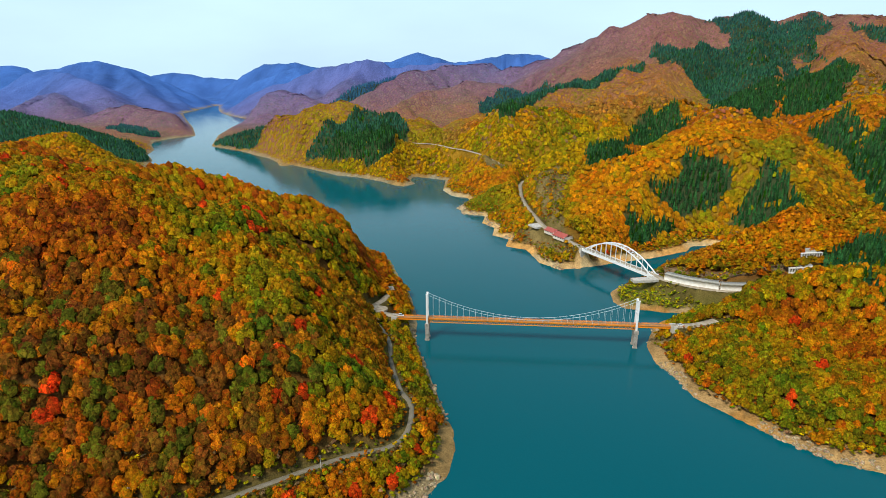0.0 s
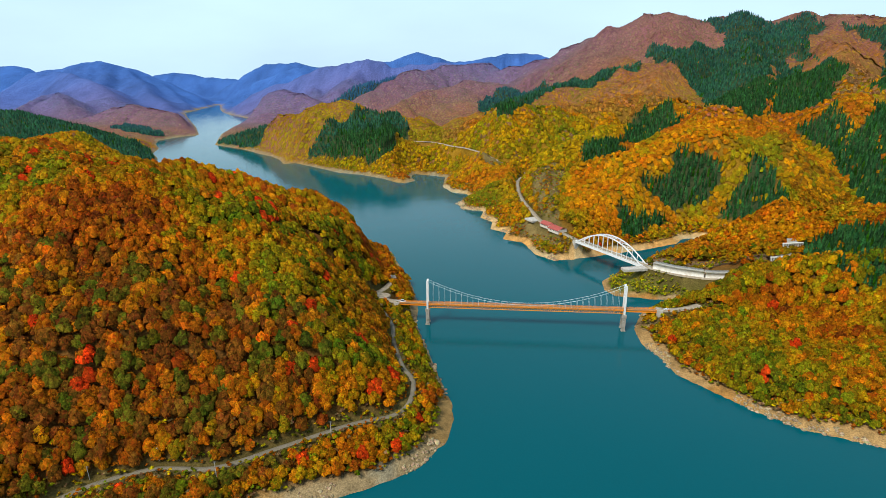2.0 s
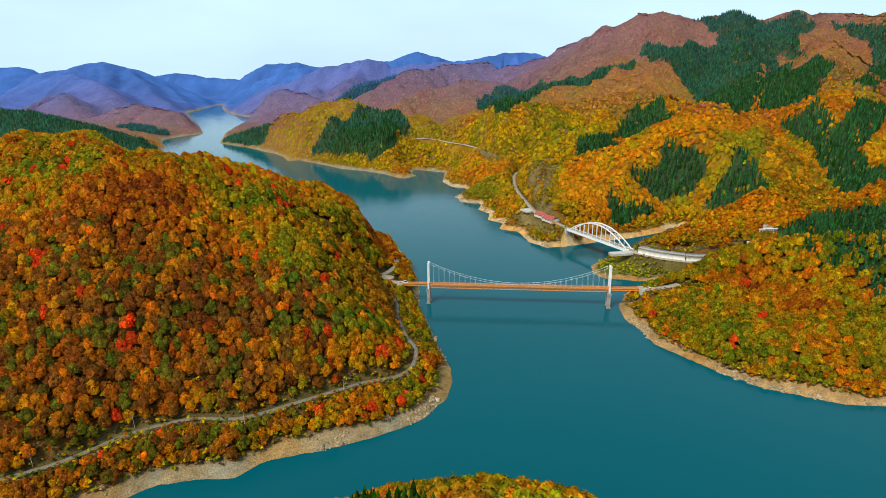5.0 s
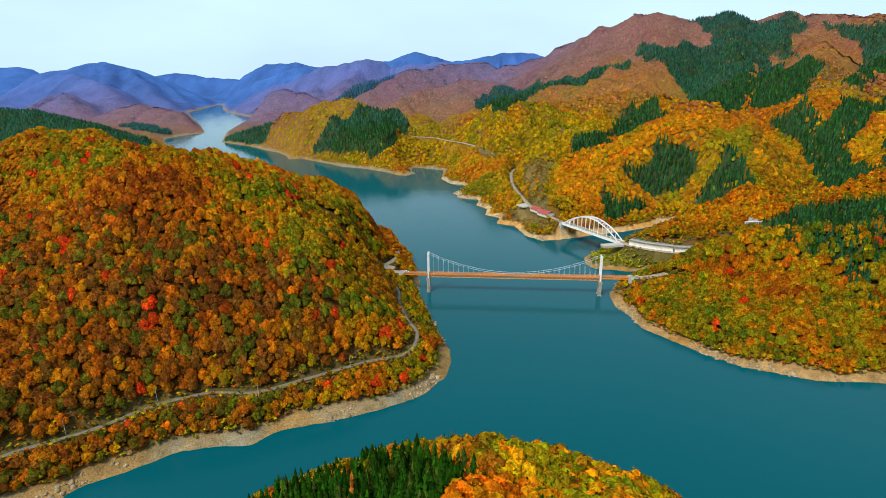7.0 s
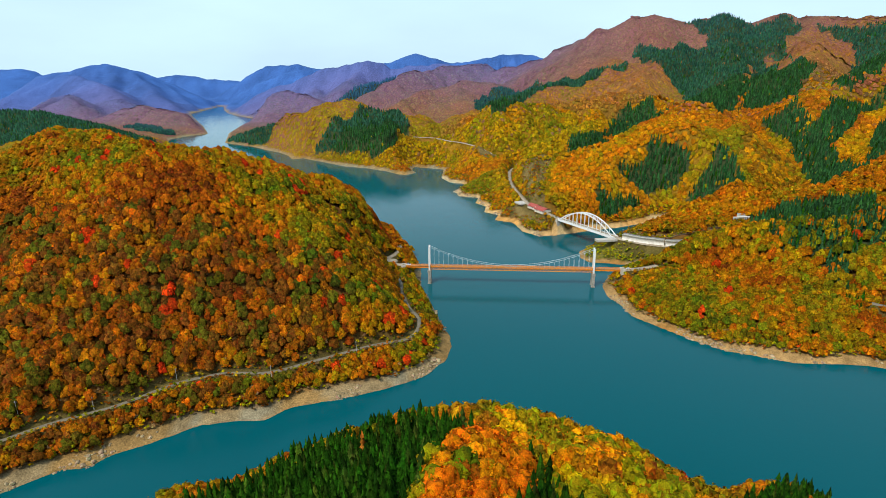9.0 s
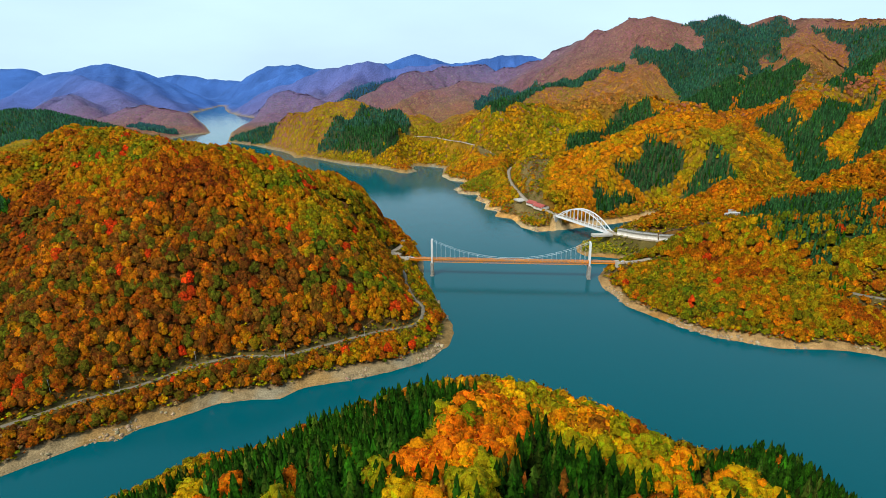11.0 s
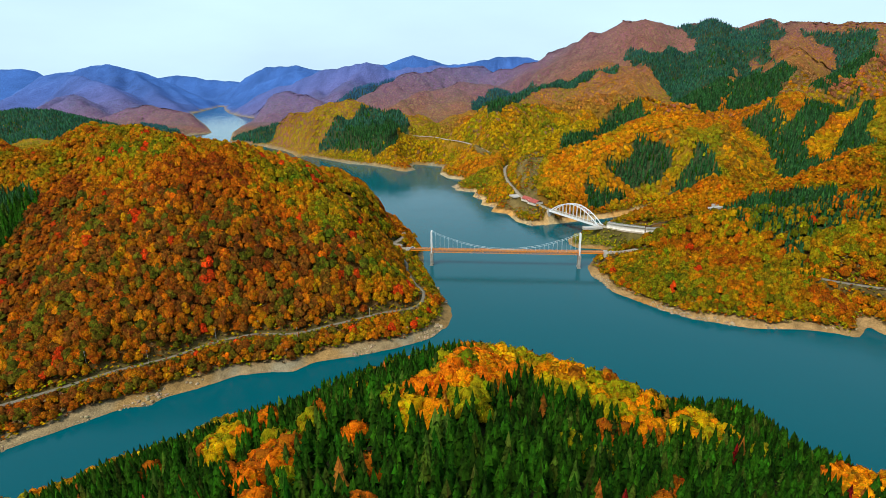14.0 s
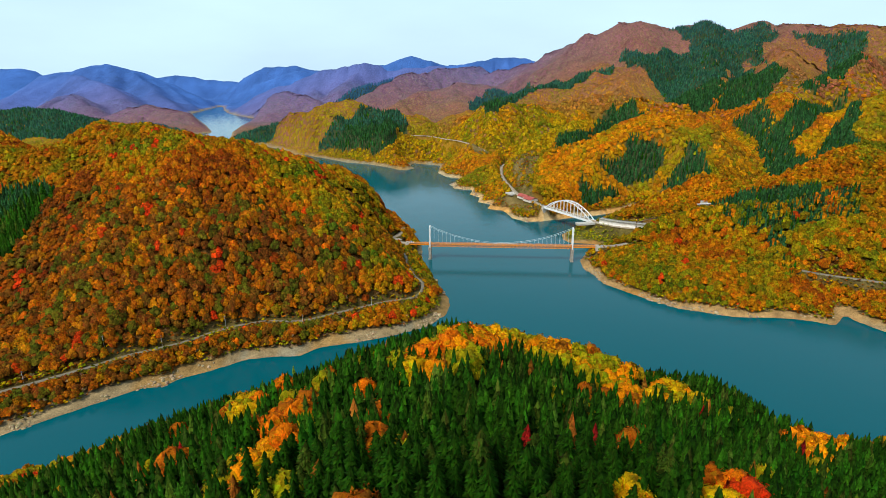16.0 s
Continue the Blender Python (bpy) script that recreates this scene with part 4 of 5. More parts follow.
def crown_template(seed, lobes, rings, segs, loose, trunk=True, spread=0.5, size=0.16, lumpy=0.6):
    """A broadleaf tree of crown radius 1 with its foot at 0: several lumpy leaf masses with loose twigs, and a three-sided trunk."""
    r = np.random.default_rng(seed)
    verts, faces, normals = [], [], []
    for k in range(lobes):
        a = 2 * math.pi * (k + r.uniform(-0.3, 0.3)) / max(lobes - 1, 1)
        if lobes == 1:
            centre, radius = (0, 0, 0.95), 0.95
        elif k == 0:
            centre, radius = (0, 0, 1.30), r.uniform(0.56, 0.68)
        else:
            centre, radius = (spread * math.cos(a), spread * math.sin(a), r.uniform(0.75, 1.1)), r.uniform(0.52, 0.68)
        dome(r, verts, faces, centre, radius * 0.95, rings, segs, 0.10, 1.75 if rings > 1 else 1.25)
        sprigs(r, verts, faces, centre, radius, loose, size)
        out = np.array(verts[len(normals):])
        # leaves face outwards from their own mass and from the whole crown
        normals += list(unit(unit(out - np.array(centre) + np.array((0, 0, 0.12))) * lumpy + unit(out - np.array((0, 0, 0.4))) * (1.1 - lumpy) + r.normal(size=out.shape) * 0.32))
    leaves = len(faces)
    if trunk:
        o = len(verts)
        for z, rad in ((-0.25, 0.075), (1.0, 0.04)):
            verts += [np.array((rad * math.cos(a), rad * math.sin(a), z)) for a in (0, 2.1, 4.2)]
            normals += [np.array((math.cos(a), math.sin(a), 0.1)) for a in (0, 2.1, 4.2)]
        for i in range(3):
            faces += [(o + i, o + (i + 1) % 3, o + 3 + (i + 1) % 3), (o + i, o + 3 + (i + 1) % 3, o + 3 + i)]
    return np.array(verts), np.array(faces), leaves, np.array(normals)


def tuft_template(seed, sides):
    """The top of a tree in a closed far canopy: a blunt uneven cap whose rim sinks into its neighbours."""
    r = np.random.default_rng(seed)
    verts = [np.array((*r.normal(size=2) * 0.2, 1.15))]
    verts += [np.array((m * math.cos(a), m * math.sin(a), r.uniform(-0.55, -0.05))) for m, a in ((r.uniform(0.85, 1.35), 2 * math.pi * (k + r.uniform(-0.2, 0.2)) / sides) for k in range(sides))]
    faces = [(0, 1 + k, 1 + (k + 1) % sides) for k in range(sides)]
    return np.array(verts), np.array(faces), len(faces), unit(np.array(verts) * np.array((0.7, 0.7, 1)) + np.array((0, 0, 1.0)))


def conifer_template(seed, tiers, points, trunk=True, wide=0.17, loose=0):
    """A conifer 1 high: drooping tiers with a ragged edge round a thin stem, and loose sprays."""
    r = np.random.default_rng(seed)
    verts, tris = [], []
    for k in range(tiers):
        f = k / tiers
        z0, z1 = 0.05 + 0.85 * f, min(0.05 + 0.85 * f + 1.55 / tiers, 1.0)
        radius = wide * (1 - f) ** 0.62 * r.uniform(0.82, 1.15) + 0.02
        o = len(verts)
        lean = r.normal(size=2) * 0.012 * (1 - f)
        verts.append(np.array((*lean, z1)))
        turn = r.uniform(0, 6.28)
        for i in range(points):
            a = turn + 2 * math.pi * i / points
            m = radius * ((1.12 if i % 2 else 0.6) + r.uniform(-0.2, 0.2))
            verts.append(np.array((lean[0] + m * math.cos(a), lean[1] + m * math.sin(a), z0 - (0.05 if i % 2 else -0.02) * (1 - f) + r.normal() * 0.015)))
        tris += [(o, o + 1 + i, o + 1 + (i + 1) % points) for i in range(points)]
    for _ in range(loose):
        f, a = r.uniform(0, 0.9), r.uniform(0, 6.28)
        m = (wide * (1 - f) ** 0.62 + 0.02) * r.uniform(0.7, 1.15)
        p = np.array((m * math.cos(a), m * math.sin(a), 0.08 + 0.85 * f))
        o = len(verts)
        out = np.array((math.cos(a), math.sin(a), -0.2)) * 0.05
        side = np.array((-math.sin(a), math.cos(a), 0)) * 0.022
        q = [p - out * 0.4 + side, p - out * 0.4 - side + np.array((0, 0, 0.02)), p + out]
        verts += q if np.cross(q[1] - q[0], q[2] - q[0]) @ np.array((math.cos(a), math.sin(a), 0.8)) > 0 else q[::-1]
        tris.append((o, o + 1, o + 2))
    leaves = len(tris)
    if trunk:
        o = len(verts)
        for z, rad in ((-0.06, 0.02), (0.5, 0.012)):
            verts += [np.array((rad * math.cos(a), rad * math.sin(a), z)) for a in (0, 2.1, 4.2)]
        for i in range(3):
            tris += [(o + i, o + (i + 1) % 3, o + 3 + (i + 1) % 3), (o + i, o + 3 + (i + 1) % 3, o + 3 + i)]
    flat = np.array(verts)
    return flat, np.array(tris), leaves, unit(unit(flat * np.array((1, 1, 0))) + np.array((0, 0, 0.55)) + r.normal(size=flat.shape) * 0.15)


def stand(name, label, templates, where, sizes, heights, colours, far=False, mottled=1.0, settle=0.0, sink=0.0):
    """One mesh that joins a tree from the templates at every place."""
    if not len(where):
        return None
    verts, faces, cols, norms, base = [], [], [], [], 0
    pick = rng.integers(0, len(templates), len(where))
    turn = rng.uniform(0, 2 * math.pi, len(where))
    # a closed canopy faces with its slope
    ground_n = slope_normal(where[:, 0], where[:, 1])
    fall_x, fall_y = np.clip(-ground_n[:, 0] / ground_n[:, 2], -1, 1), np.clip(-ground_n[:, 1] / ground_n[:, 2], -1, 1)
    lean = ground_n * np.where(where[:, 1] > 600, 1.0, 0.35)[:, None]
    for k, (tv, tf, leaves, tn) in enumerate(templates):
        ids = np.where(pick == k)[0]
        if not len(ids):
            continue
        c, s = np.cos(turn[ids])[:, None], np.sin(turn[ids])[:, None]
        x = (tv[None, :, 0] * c - tv[None, :, 1] * s) * sizes[ids][:, None] + where[ids, 0][:, None]
        y = (tv[None, :, 0] * s + tv[None, :, 1] * c) * sizes[ids][:, None] + where[ids, 1][:, None]
        z = (tv[None, :, 2] - sink) * heights[ids][:, None] + where[ids, 2][:, None]
        # crowns of a closed canopy lie along the slope
        z = z + settle * (fall_x[ids][:, None] * (x - where[ids, 0][:, None]) + fall_y[ids][:, None] * (y - where[ids, 1][:, None]))
        verts.append(np.stack([x, y, z], -1).reshape(-1, 3))
        norms.append(np.stack([tn[None, :, 0] * c - tn[None, :, 1] * s, tn[None, :, 0] * s + tn[None, :, 1] * c, np.repeat(tn[None, :, 2], len(ids), 0)], -1))
        norms[-1] = unit(norms[-1] + lean[ids][:, None, :]).reshape(-1, 3)
        faces.append((tf[None] + (base + np.arange(len(ids)) * len(tv))[:, None, None]).reshape(-1, tf.shape[1]))
        base += len(ids) * len(tv)
        fc = np.repeat(colours[ids][:, None, :], len(tf), 1)
        # every spray of leaves has turned a little more or less than its tree
        turned = rng.normal(size=fc.shape[:2])[..., None]
        fc *= np.clip(1 + mottled * turned * np.array((0.05, -0.13, 0.0)) + 0.27 * mottled * rng.normal(size=fc.shape[:2])[..., None], 0.4, 1.7)
        fc[:, leaves:] = (0.12, 0.09, 0.065)
        cols.append(fc.reshape(-1, 3))
    ob = new(name, raw_mesh(name, np.concatenate(verts), np.concatenate(faces), [M_WOODS if far else M_FOLIAGE], np.concatenate(cols), normals=np.concatenate(norms)))
    return tagged(ob, label, "forest", kind="stuff")


def scatter(x0, x1, y0, y1, step, low=False):
    """Jittered places on wooded land inside a stretch of the plan; low: for bushes along banks and verges."""
    x, y = np.meshgrid(np.arange(x0, x1, step), np.arange(y0, y1, step * 0.87))
    x = x + (np.arange(x.shape[0]) % 2)[:, None] * step / 2
    x, y = (x + rng.uniform(-0.36, 0.36, x.shape) * step).ravel(), (y + rng.uniform(-0.36, 0.36, y.shape) * step).ravel()
    keep = np.abs(x) < 0.84 * (y + 225) + 40
    x, y = x[keep], y[keep]
    shore, road = shore_distance(x, y), road_distance(x, y)[0]
    line = np.where(y < np.minimum(195 + 0.5 * x, 195 - 0.5 * x), 1.5, np.where((x < 20) & (y > 285) & (y < 640), 4.5, np.where(x < 20, 7.5, 8))) + 3 * vnoise(x, y, 25, 24)
    if low:
        keep = (shore > np.where(in_patch(x, y, MEADOWS[3:4], 3), 5, line - 1)) & (road > 0.7) & ((shore < 26) | (road < 20) | in_patch(x, y, MEADOWS, 4)) & (rng.uniform(size=x.shape) < np.where(in_patch(x, y, MEADOWS[:3] + MEADOWS[4:5], 4), 0.55, np.where(y < 450, 1.2, 0.95)) + 0.4 * vnoise(x, y, 18, 27))
    else:
        keep = (shore > line + 1) & (road > 2.0) & ~(in_patch(x, y, MEADOWS, 4) & (rng.uniform(size=x.shape) < 0.9)) & ((road > 4) | (rng.uniform(size=x.shape) < 0.8))
    keep &= ~in_patch(x, y, CLEARED, 0) & ~((x < -95) & (y > 545 - 0.1 * x) & (y < 640))
    x, y, shore, road = x[keep], y[keep], shore[keep], road[keep]
    z = mesh_height(x, y)
    keep = z > 1.2
    return x[keep], y[keep], z[keep], shore[keep], road[keep]


def planted(x, y, shore):
    """Whether conifers stand there: the plantations, without the groves on the near hill and the leafy rim along its shore."""
    rim = (shore < 17 + 7 * vnoise(x, y, 22, 50)) & (y > -40) & (y < 175) & (x < 190)
    return in_patch(x, y, CONIFERS, np.where(y > 900, 13, 7)) & ~in_patch(x, y, [g for k, g in GROVES if g[0][1] < 100], 3) & ~rim


TURNING = np.array((-1.0, -0.5, 0.0, 0.45, 0.9, 1.3))
NEAR_TURN = np.array(((0.070, 0.092, 0.003), (0.140, 0.122, 0.003), (0.250, 0.138, 0.002), (0.310, 0.105, 0.002), (0.250, 0.058, 0.002), (0.150, 0.032, 0.003)))
VALLEY_TURN = np.array(((0.100, 0.112, 0.004), (0.180, 0.145, 0.004), (0.290, 0.170, 0.003), (0.350, 0.130, 0.003), (0.310, 0.088, 0.004), (0.200, 0.060, 0.010)))


def tint(x, y, far):
    """The colour of each broadleaf tree: how far its leaves have turned drifts through the woods, with strays, groves
    of one kind, a dimmed mix on the west slope, and bare, muted woods up the valley.
    """
    a = np.where(y > 560, 0.85, 0.45) * vnoise(x, y, 70, 41) + 0.6 * vnoise(x, y, 24, 42) + rng.normal(size=x.shape) * np.where(y > 560, 0.16, 0.32)
    south = y < np.minimum(195 + 0.55 * x, 195 - 0.5 * x)
    left, right = (x < 20) & (y < 640) & ~south, (x > 140) & (y < 520) & (y > 180)
    spur = left & in_patch(x, y, [[(-118, 330), (-85, 345), (-55, 330), (-34, 296), (-52, 262), (-84, 262), (-112, 275)]], 8)
    a = a + 0.10 * left - 0.75 * spur + 0.5 * (left & (y < 330)) * np.clip((-100 - x) / 90, 0, 1) - 0.02 * right + 0.25 * ((x > 330) & (y > 450) & (y < 1000))
    a = np.where(left & (x < -140) & (y < 300), 0.35 + 0.6 * np.abs(a), a)
    near = np.stack([np.interp(a, TURNING, NEAR_TURN[:, k]) for k in range(3)], -1)
    valley = np.stack([np.interp(a, TURNING, VALLEY_TURN[:, k]) for k in range(3)], -1)
    col = np.where((left | right)[:, None], near, valley)
    c = rng.uniform(size=x.shape)
    # rust and dark green leaf, with the low slope's shade put into the colour
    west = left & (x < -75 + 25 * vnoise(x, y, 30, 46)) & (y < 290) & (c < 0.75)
    kinds = np.where(west, np.where(c < 0.22, "rust", np.where(c < 0.52, "dim_umber", "dim_moss")), "")
    kinds = np.where(left & (vnoise(x, y, 26, 48) > 0.58) & (c > 0.8) & (y < 400), "red", kinds)
    kinds = np.where((rng.uniform(size=x.shape) < np.where(right, 0.012, 0.022)) & (y < 640) & (vnoise(x, y, 50, 47) > 0), "red", kinds)
    kinds = np.where((left | right) & (kinds == "") & (rng.uniform(size=x.shape) < 0.06), "orange", kinds)
    for names, poly in GROVES:
        names = np.array(names.split())
        pick = np.clip(((0.5 + 0.55 * vnoise(x, y, 22, 49) + 0.13 * rng.normal(size=x.shape)) * len(names)).astype(int), 0, len(names) - 1)
        kinds = np.where(in_patch(x, y, [poly], 5) & (rng.uniform(size=x.shape) < 0.85), names[pick], kinds)
    kinds = np.where(rng.uniform(size=x.shape) < far, "bare", kinds)
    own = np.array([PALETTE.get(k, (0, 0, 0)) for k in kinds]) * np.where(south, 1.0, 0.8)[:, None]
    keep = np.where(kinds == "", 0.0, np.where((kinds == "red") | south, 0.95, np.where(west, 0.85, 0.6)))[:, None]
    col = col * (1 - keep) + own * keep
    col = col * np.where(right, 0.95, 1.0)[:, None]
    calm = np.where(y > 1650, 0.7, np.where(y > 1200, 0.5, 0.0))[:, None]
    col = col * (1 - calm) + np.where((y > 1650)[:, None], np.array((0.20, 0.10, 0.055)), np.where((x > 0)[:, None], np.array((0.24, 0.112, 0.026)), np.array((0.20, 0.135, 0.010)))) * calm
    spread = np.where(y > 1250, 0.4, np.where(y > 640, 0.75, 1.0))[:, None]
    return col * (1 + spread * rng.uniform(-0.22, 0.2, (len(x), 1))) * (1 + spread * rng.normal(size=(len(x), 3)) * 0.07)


BROAD_A = [crown_template(10 + k, 5, 2, 5, 13, k % 3 == 0, size=0.145) for k in range(12)]
BROAD_M = [crown_template(130 + k, 4, 1, 5, 6, False, size=0.2) for k in range(8)]
BROAD_B = [crown_template(30 + k, 1, 2, 5, 2, False, size=0.3) for k in range(12)]
BROAD_C = [tuft_template(50 + k, 6) for k in range(8)]
BROAD_D = [tuft_template(70 + k, 5) for k in range(6)]
BUSH = [crown_template(90 + k, 2, 1, 5, 2, False, 0.6, 0.34) for k in range(6)]
FIR_A = [conifer_template(10 + k, 5, 8, loose=6) for k in range(6)]
FIR_B = [conifer_template(30 + k, 3, 8, False) for k in range(5)]
FIR_C = [conifer_template(50 + k, 2, 6, False, 0.3) for k in range(4)]
FORESTS = (("near_woods", -190, 440, 5.2, BROAD_A, FIR_A, 1.06, 4.3), ("lakeside_woods", 440, 640, 5.2, BROAD_M, FIR_B, 1.06, 3.9), ("valley_woods", 640, 1250, 6.2, BROAD_B, FIR_B, 0.98, 5.2), ("mountain_woods", 1250, 2100, 7.6, BROAD_C, FIR_C, 1.2, 6.0),
           ("distant_woods", 2100, 2750, 11, BROAD_D, FIR_C, 1.7, 11))
SINGLE_FIRS, SINGLE_TREES = [], []
CREST = sorted(RIDGES["left_hill"][1])
for wood, y0, y1, step, broad, fir, grow, fir_step in FORESTS:
    x, y, z, shore, road = scatter(-3400, 1900, y0, y1, step)
    keep = ~planted(x, y, shore) | (rng.uniform(size=x.shape) < np.where((y > 560) & (y < 780), 0.07, np.where((x > 290) & (y > 255) & (y < 420), 0.45, 0.02)))
    x, y, z, shore, road = x[keep], y[keep], z[keep], shore[keep], road[keep]
    far = np.clip(np.clip((z - 105) / 110, 0, 0.9) * (y > 900) + np.clip((y - 1750) / 400, 0, 0.85), 0, 0.92) + 0.2 * vnoise(x, y, 200, 44) * (y > 1000)
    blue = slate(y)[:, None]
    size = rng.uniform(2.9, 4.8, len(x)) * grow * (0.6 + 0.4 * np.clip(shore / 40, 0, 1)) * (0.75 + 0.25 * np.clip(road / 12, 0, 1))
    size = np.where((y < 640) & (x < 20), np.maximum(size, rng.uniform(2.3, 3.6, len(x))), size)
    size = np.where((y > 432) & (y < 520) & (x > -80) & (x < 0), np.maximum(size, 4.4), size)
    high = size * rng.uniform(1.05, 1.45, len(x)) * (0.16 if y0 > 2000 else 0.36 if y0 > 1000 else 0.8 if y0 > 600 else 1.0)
    # below a road the trees are kept low so the camera still sees it
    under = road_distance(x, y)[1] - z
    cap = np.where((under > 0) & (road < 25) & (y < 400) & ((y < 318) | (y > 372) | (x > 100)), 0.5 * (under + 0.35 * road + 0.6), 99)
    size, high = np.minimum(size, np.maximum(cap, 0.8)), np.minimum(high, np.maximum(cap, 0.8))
    # distance haze is mixed into the leaf colour
    colour = tint(x, y, far) * (1 - blue) + np.array(HAZE_BLUE) * blue
    alone = (y < 20) & (np.abs(x) < 130)
    alone &= np.cumsum(alone) <= 280
    SINGLE_TREES += list(zip(x[alone], y[alone], z[alone], size[alone], high[alone], colour[alone]))
    k = ~alone
    mottled = 1.1 if y0 < 300 else 0.8 if y0 < 600 else 0.45 if y0 < 1000 else 0.4
    words = "dense broadleaf forest in gold, orange, rust and green autumn leaf"
    # simpler crowns behind the promontory's crest and far to the sides
    aside = k & (((x < -60) & (y > np.interp(x, [p[0] for p in CREST], [p[1] for p in CREST]) + 14)) | ((y0 < 300) & ((x < -310) | (x > 430)))) & (y0 < 600)
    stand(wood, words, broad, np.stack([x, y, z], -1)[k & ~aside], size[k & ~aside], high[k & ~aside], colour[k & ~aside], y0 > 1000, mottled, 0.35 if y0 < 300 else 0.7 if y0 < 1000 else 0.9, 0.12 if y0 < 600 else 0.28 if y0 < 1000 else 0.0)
    stand(wood, words, BROAD_M if y0 < 300 else BROAD_B, np.stack([x, y, z], -1)[aside], size[aside], high[aside], colour[aside], False, 0.6, 0.6, 0.3)
    x, y, z, shore, road = scatter(-1600 if y0 > 1000 else -520, 1300, y0, y1, fir_step)
    cone = planted(x, y, shore) & (rng.uniform(size=x.shape) < np.where((x > 290) & (y > 255) & (y < 420), 0.6, 0.94))
    x, y, z = x[cone], y[cone], z[cone]
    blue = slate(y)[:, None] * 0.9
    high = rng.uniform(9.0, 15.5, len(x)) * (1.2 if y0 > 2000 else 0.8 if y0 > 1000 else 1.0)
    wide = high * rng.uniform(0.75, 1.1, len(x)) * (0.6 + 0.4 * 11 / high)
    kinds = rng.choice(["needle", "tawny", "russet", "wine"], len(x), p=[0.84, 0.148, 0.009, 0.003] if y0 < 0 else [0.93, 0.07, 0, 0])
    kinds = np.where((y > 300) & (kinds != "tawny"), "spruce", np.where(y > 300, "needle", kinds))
    # far conifers get double blue and the distance haze in their colour
    colour = np.array([PALETTE[k] for k in kinds]).reshape(-1, 3) * rng.uniform(0.55, 1.5, (len(x), 1)) * (1 + rng.normal(size=(len(x), 3)) * 0.1) * (np.array((1.0, 1.0, 2.0)) if y0 > 1000 else 1.0) * (1 - blue) + np.array(HAZE_BLUE) * blue
    alone = (y > -172) & (np.abs(x + 5) < 0.6 * (y + 190)) & (y < 0)
    alone &= np.cumsum(alone) <= 300
    SINGLE_FIRS += list(zip(x[alone], y[alone], z[alone], wide[alone], high[alone], kinds[alone]))
    k = ~alone
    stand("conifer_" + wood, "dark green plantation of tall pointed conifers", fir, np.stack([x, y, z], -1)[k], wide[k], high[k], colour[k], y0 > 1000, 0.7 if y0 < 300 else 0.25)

# undergrowth along the banks, road verges and clearings
x, y, z, shore, road = scatter(-420, 520, -60, 1000, 3.0, True)
size = rng.uniform(1.2, 2.6, len(x)) * (0.7 + 0.3 * np.clip(road / 6, 0, 1))
size = size * np.where(in_patch(x, y, MEADOWS[3:4], 3), 0.9, np.where(in_patch(x, y, MEADOWS[4:5], 3), 0.75, 1.0))
names = rng.choice(["olive", "green", "gold", "rust", "scrub"], len(x), p=[0.27, 0.17, 0.14, 0.30, 0.12])
names = np.where(in_patch(x, y, MEADOWS[3:4], 3), rng.choice(["green", "olive", "olive"], len(x)), names)
stand("undergrowth", "low bushes in olive, brown and gold on banks and road verges", BUSH, np.stack([x, y, z], -1), size, size * rng.uniform(0.7, 1.2, len(x)),
      np.array([PALETTE[k] for k in names]) * rng.uniform(0.55, 1.1, (len(x), 1)) * np.where(in_patch(x, y, MEADOWS[3:4], 3), 1.5, 1.0)[:, None])


# ---- the trees nearest the camera's way, one by one ----
def single_mesh(name, template, mat, colour, keep):
    """A crown or a trunk alone, out of a template."""
    tv, tf, leaves, tn = template
    faces = tf[:leaves] if keep == "crown" else tf[leaves:]
    used, flat = np.unique(faces, return_inverse=True)
    return raw_mesh(name, tv[used], flat.reshape(faces.shape), [mat], np.tile(colour, (len(faces), 1)) * np.clip(1 + np.random.default_rng(len(used)).normal(size=(len(faces), 1)) * np.array((0.08, -0.14, 0.0)) + 0.25 * np.random.default_rng(len(faces)).normal(size=(len(faces), 1)), 0.4, 1.7), normals=tn[used])


FINE_FIRS = [conifer_template(200 + k, 15, 18, loose=120) for k in range(6)]
FINE_TREES = [crown_template(230 + k, 10, 2, 6, 42, size=0.095, spread=0.58, lumpy=0.95) for k in range(6)]
FIR_MESHES = {(k, c): single_mesh("crown", FINE_FIRS[k], M_SINGLE, PALETTE[c], "crown") for k in range(6) for c in ("needle", "tawny", "russet", "wine")}
FIR_TRUNKS = [single_mesh("trunk", f, M_BARK, (0.1, 0.08, 0.06), "trunk") for f in FINE_FIRS]
TREE_KINDS = {"gold": "golden-yellow", "orange": "bright orange", "amber": "amber-yellow", "rust": "rust-brown", "red": "scarlet", "green": "green", "olive": "olive-green"}
TREE_MESHES = {(k, c): single_mesh("crown", FINE_TREES[k], M_SINGLE, PALETTE[c], "crown") for k in range(6) for c in TREE_KINDS}
TREE_TRUNKS = [single_mesh("trunk", f, M_BARK, (0.1, 0.08, 0.06), "trunk") for f in FINE_TREES]
limbs = bmesh.new()
for k in range(5):
    a = 1.3 * k
    tube(limbs, [(0, 0, 0.45 + 0.06 * k), (0.25 * math.cos(a), 0.25 * math.sin(a), 0.8), (0.5 * math.cos(a), 0.5 * math.sin(a), 1.05)], [0.035, 0.025, 0.012], 4)
LIMB_MESH = bpy.data.meshes.new("limbs")
limbs.to_mesh(LIMB_MESH)
limbs.free()
LIMB_MESH.materials.append(M_BARK)


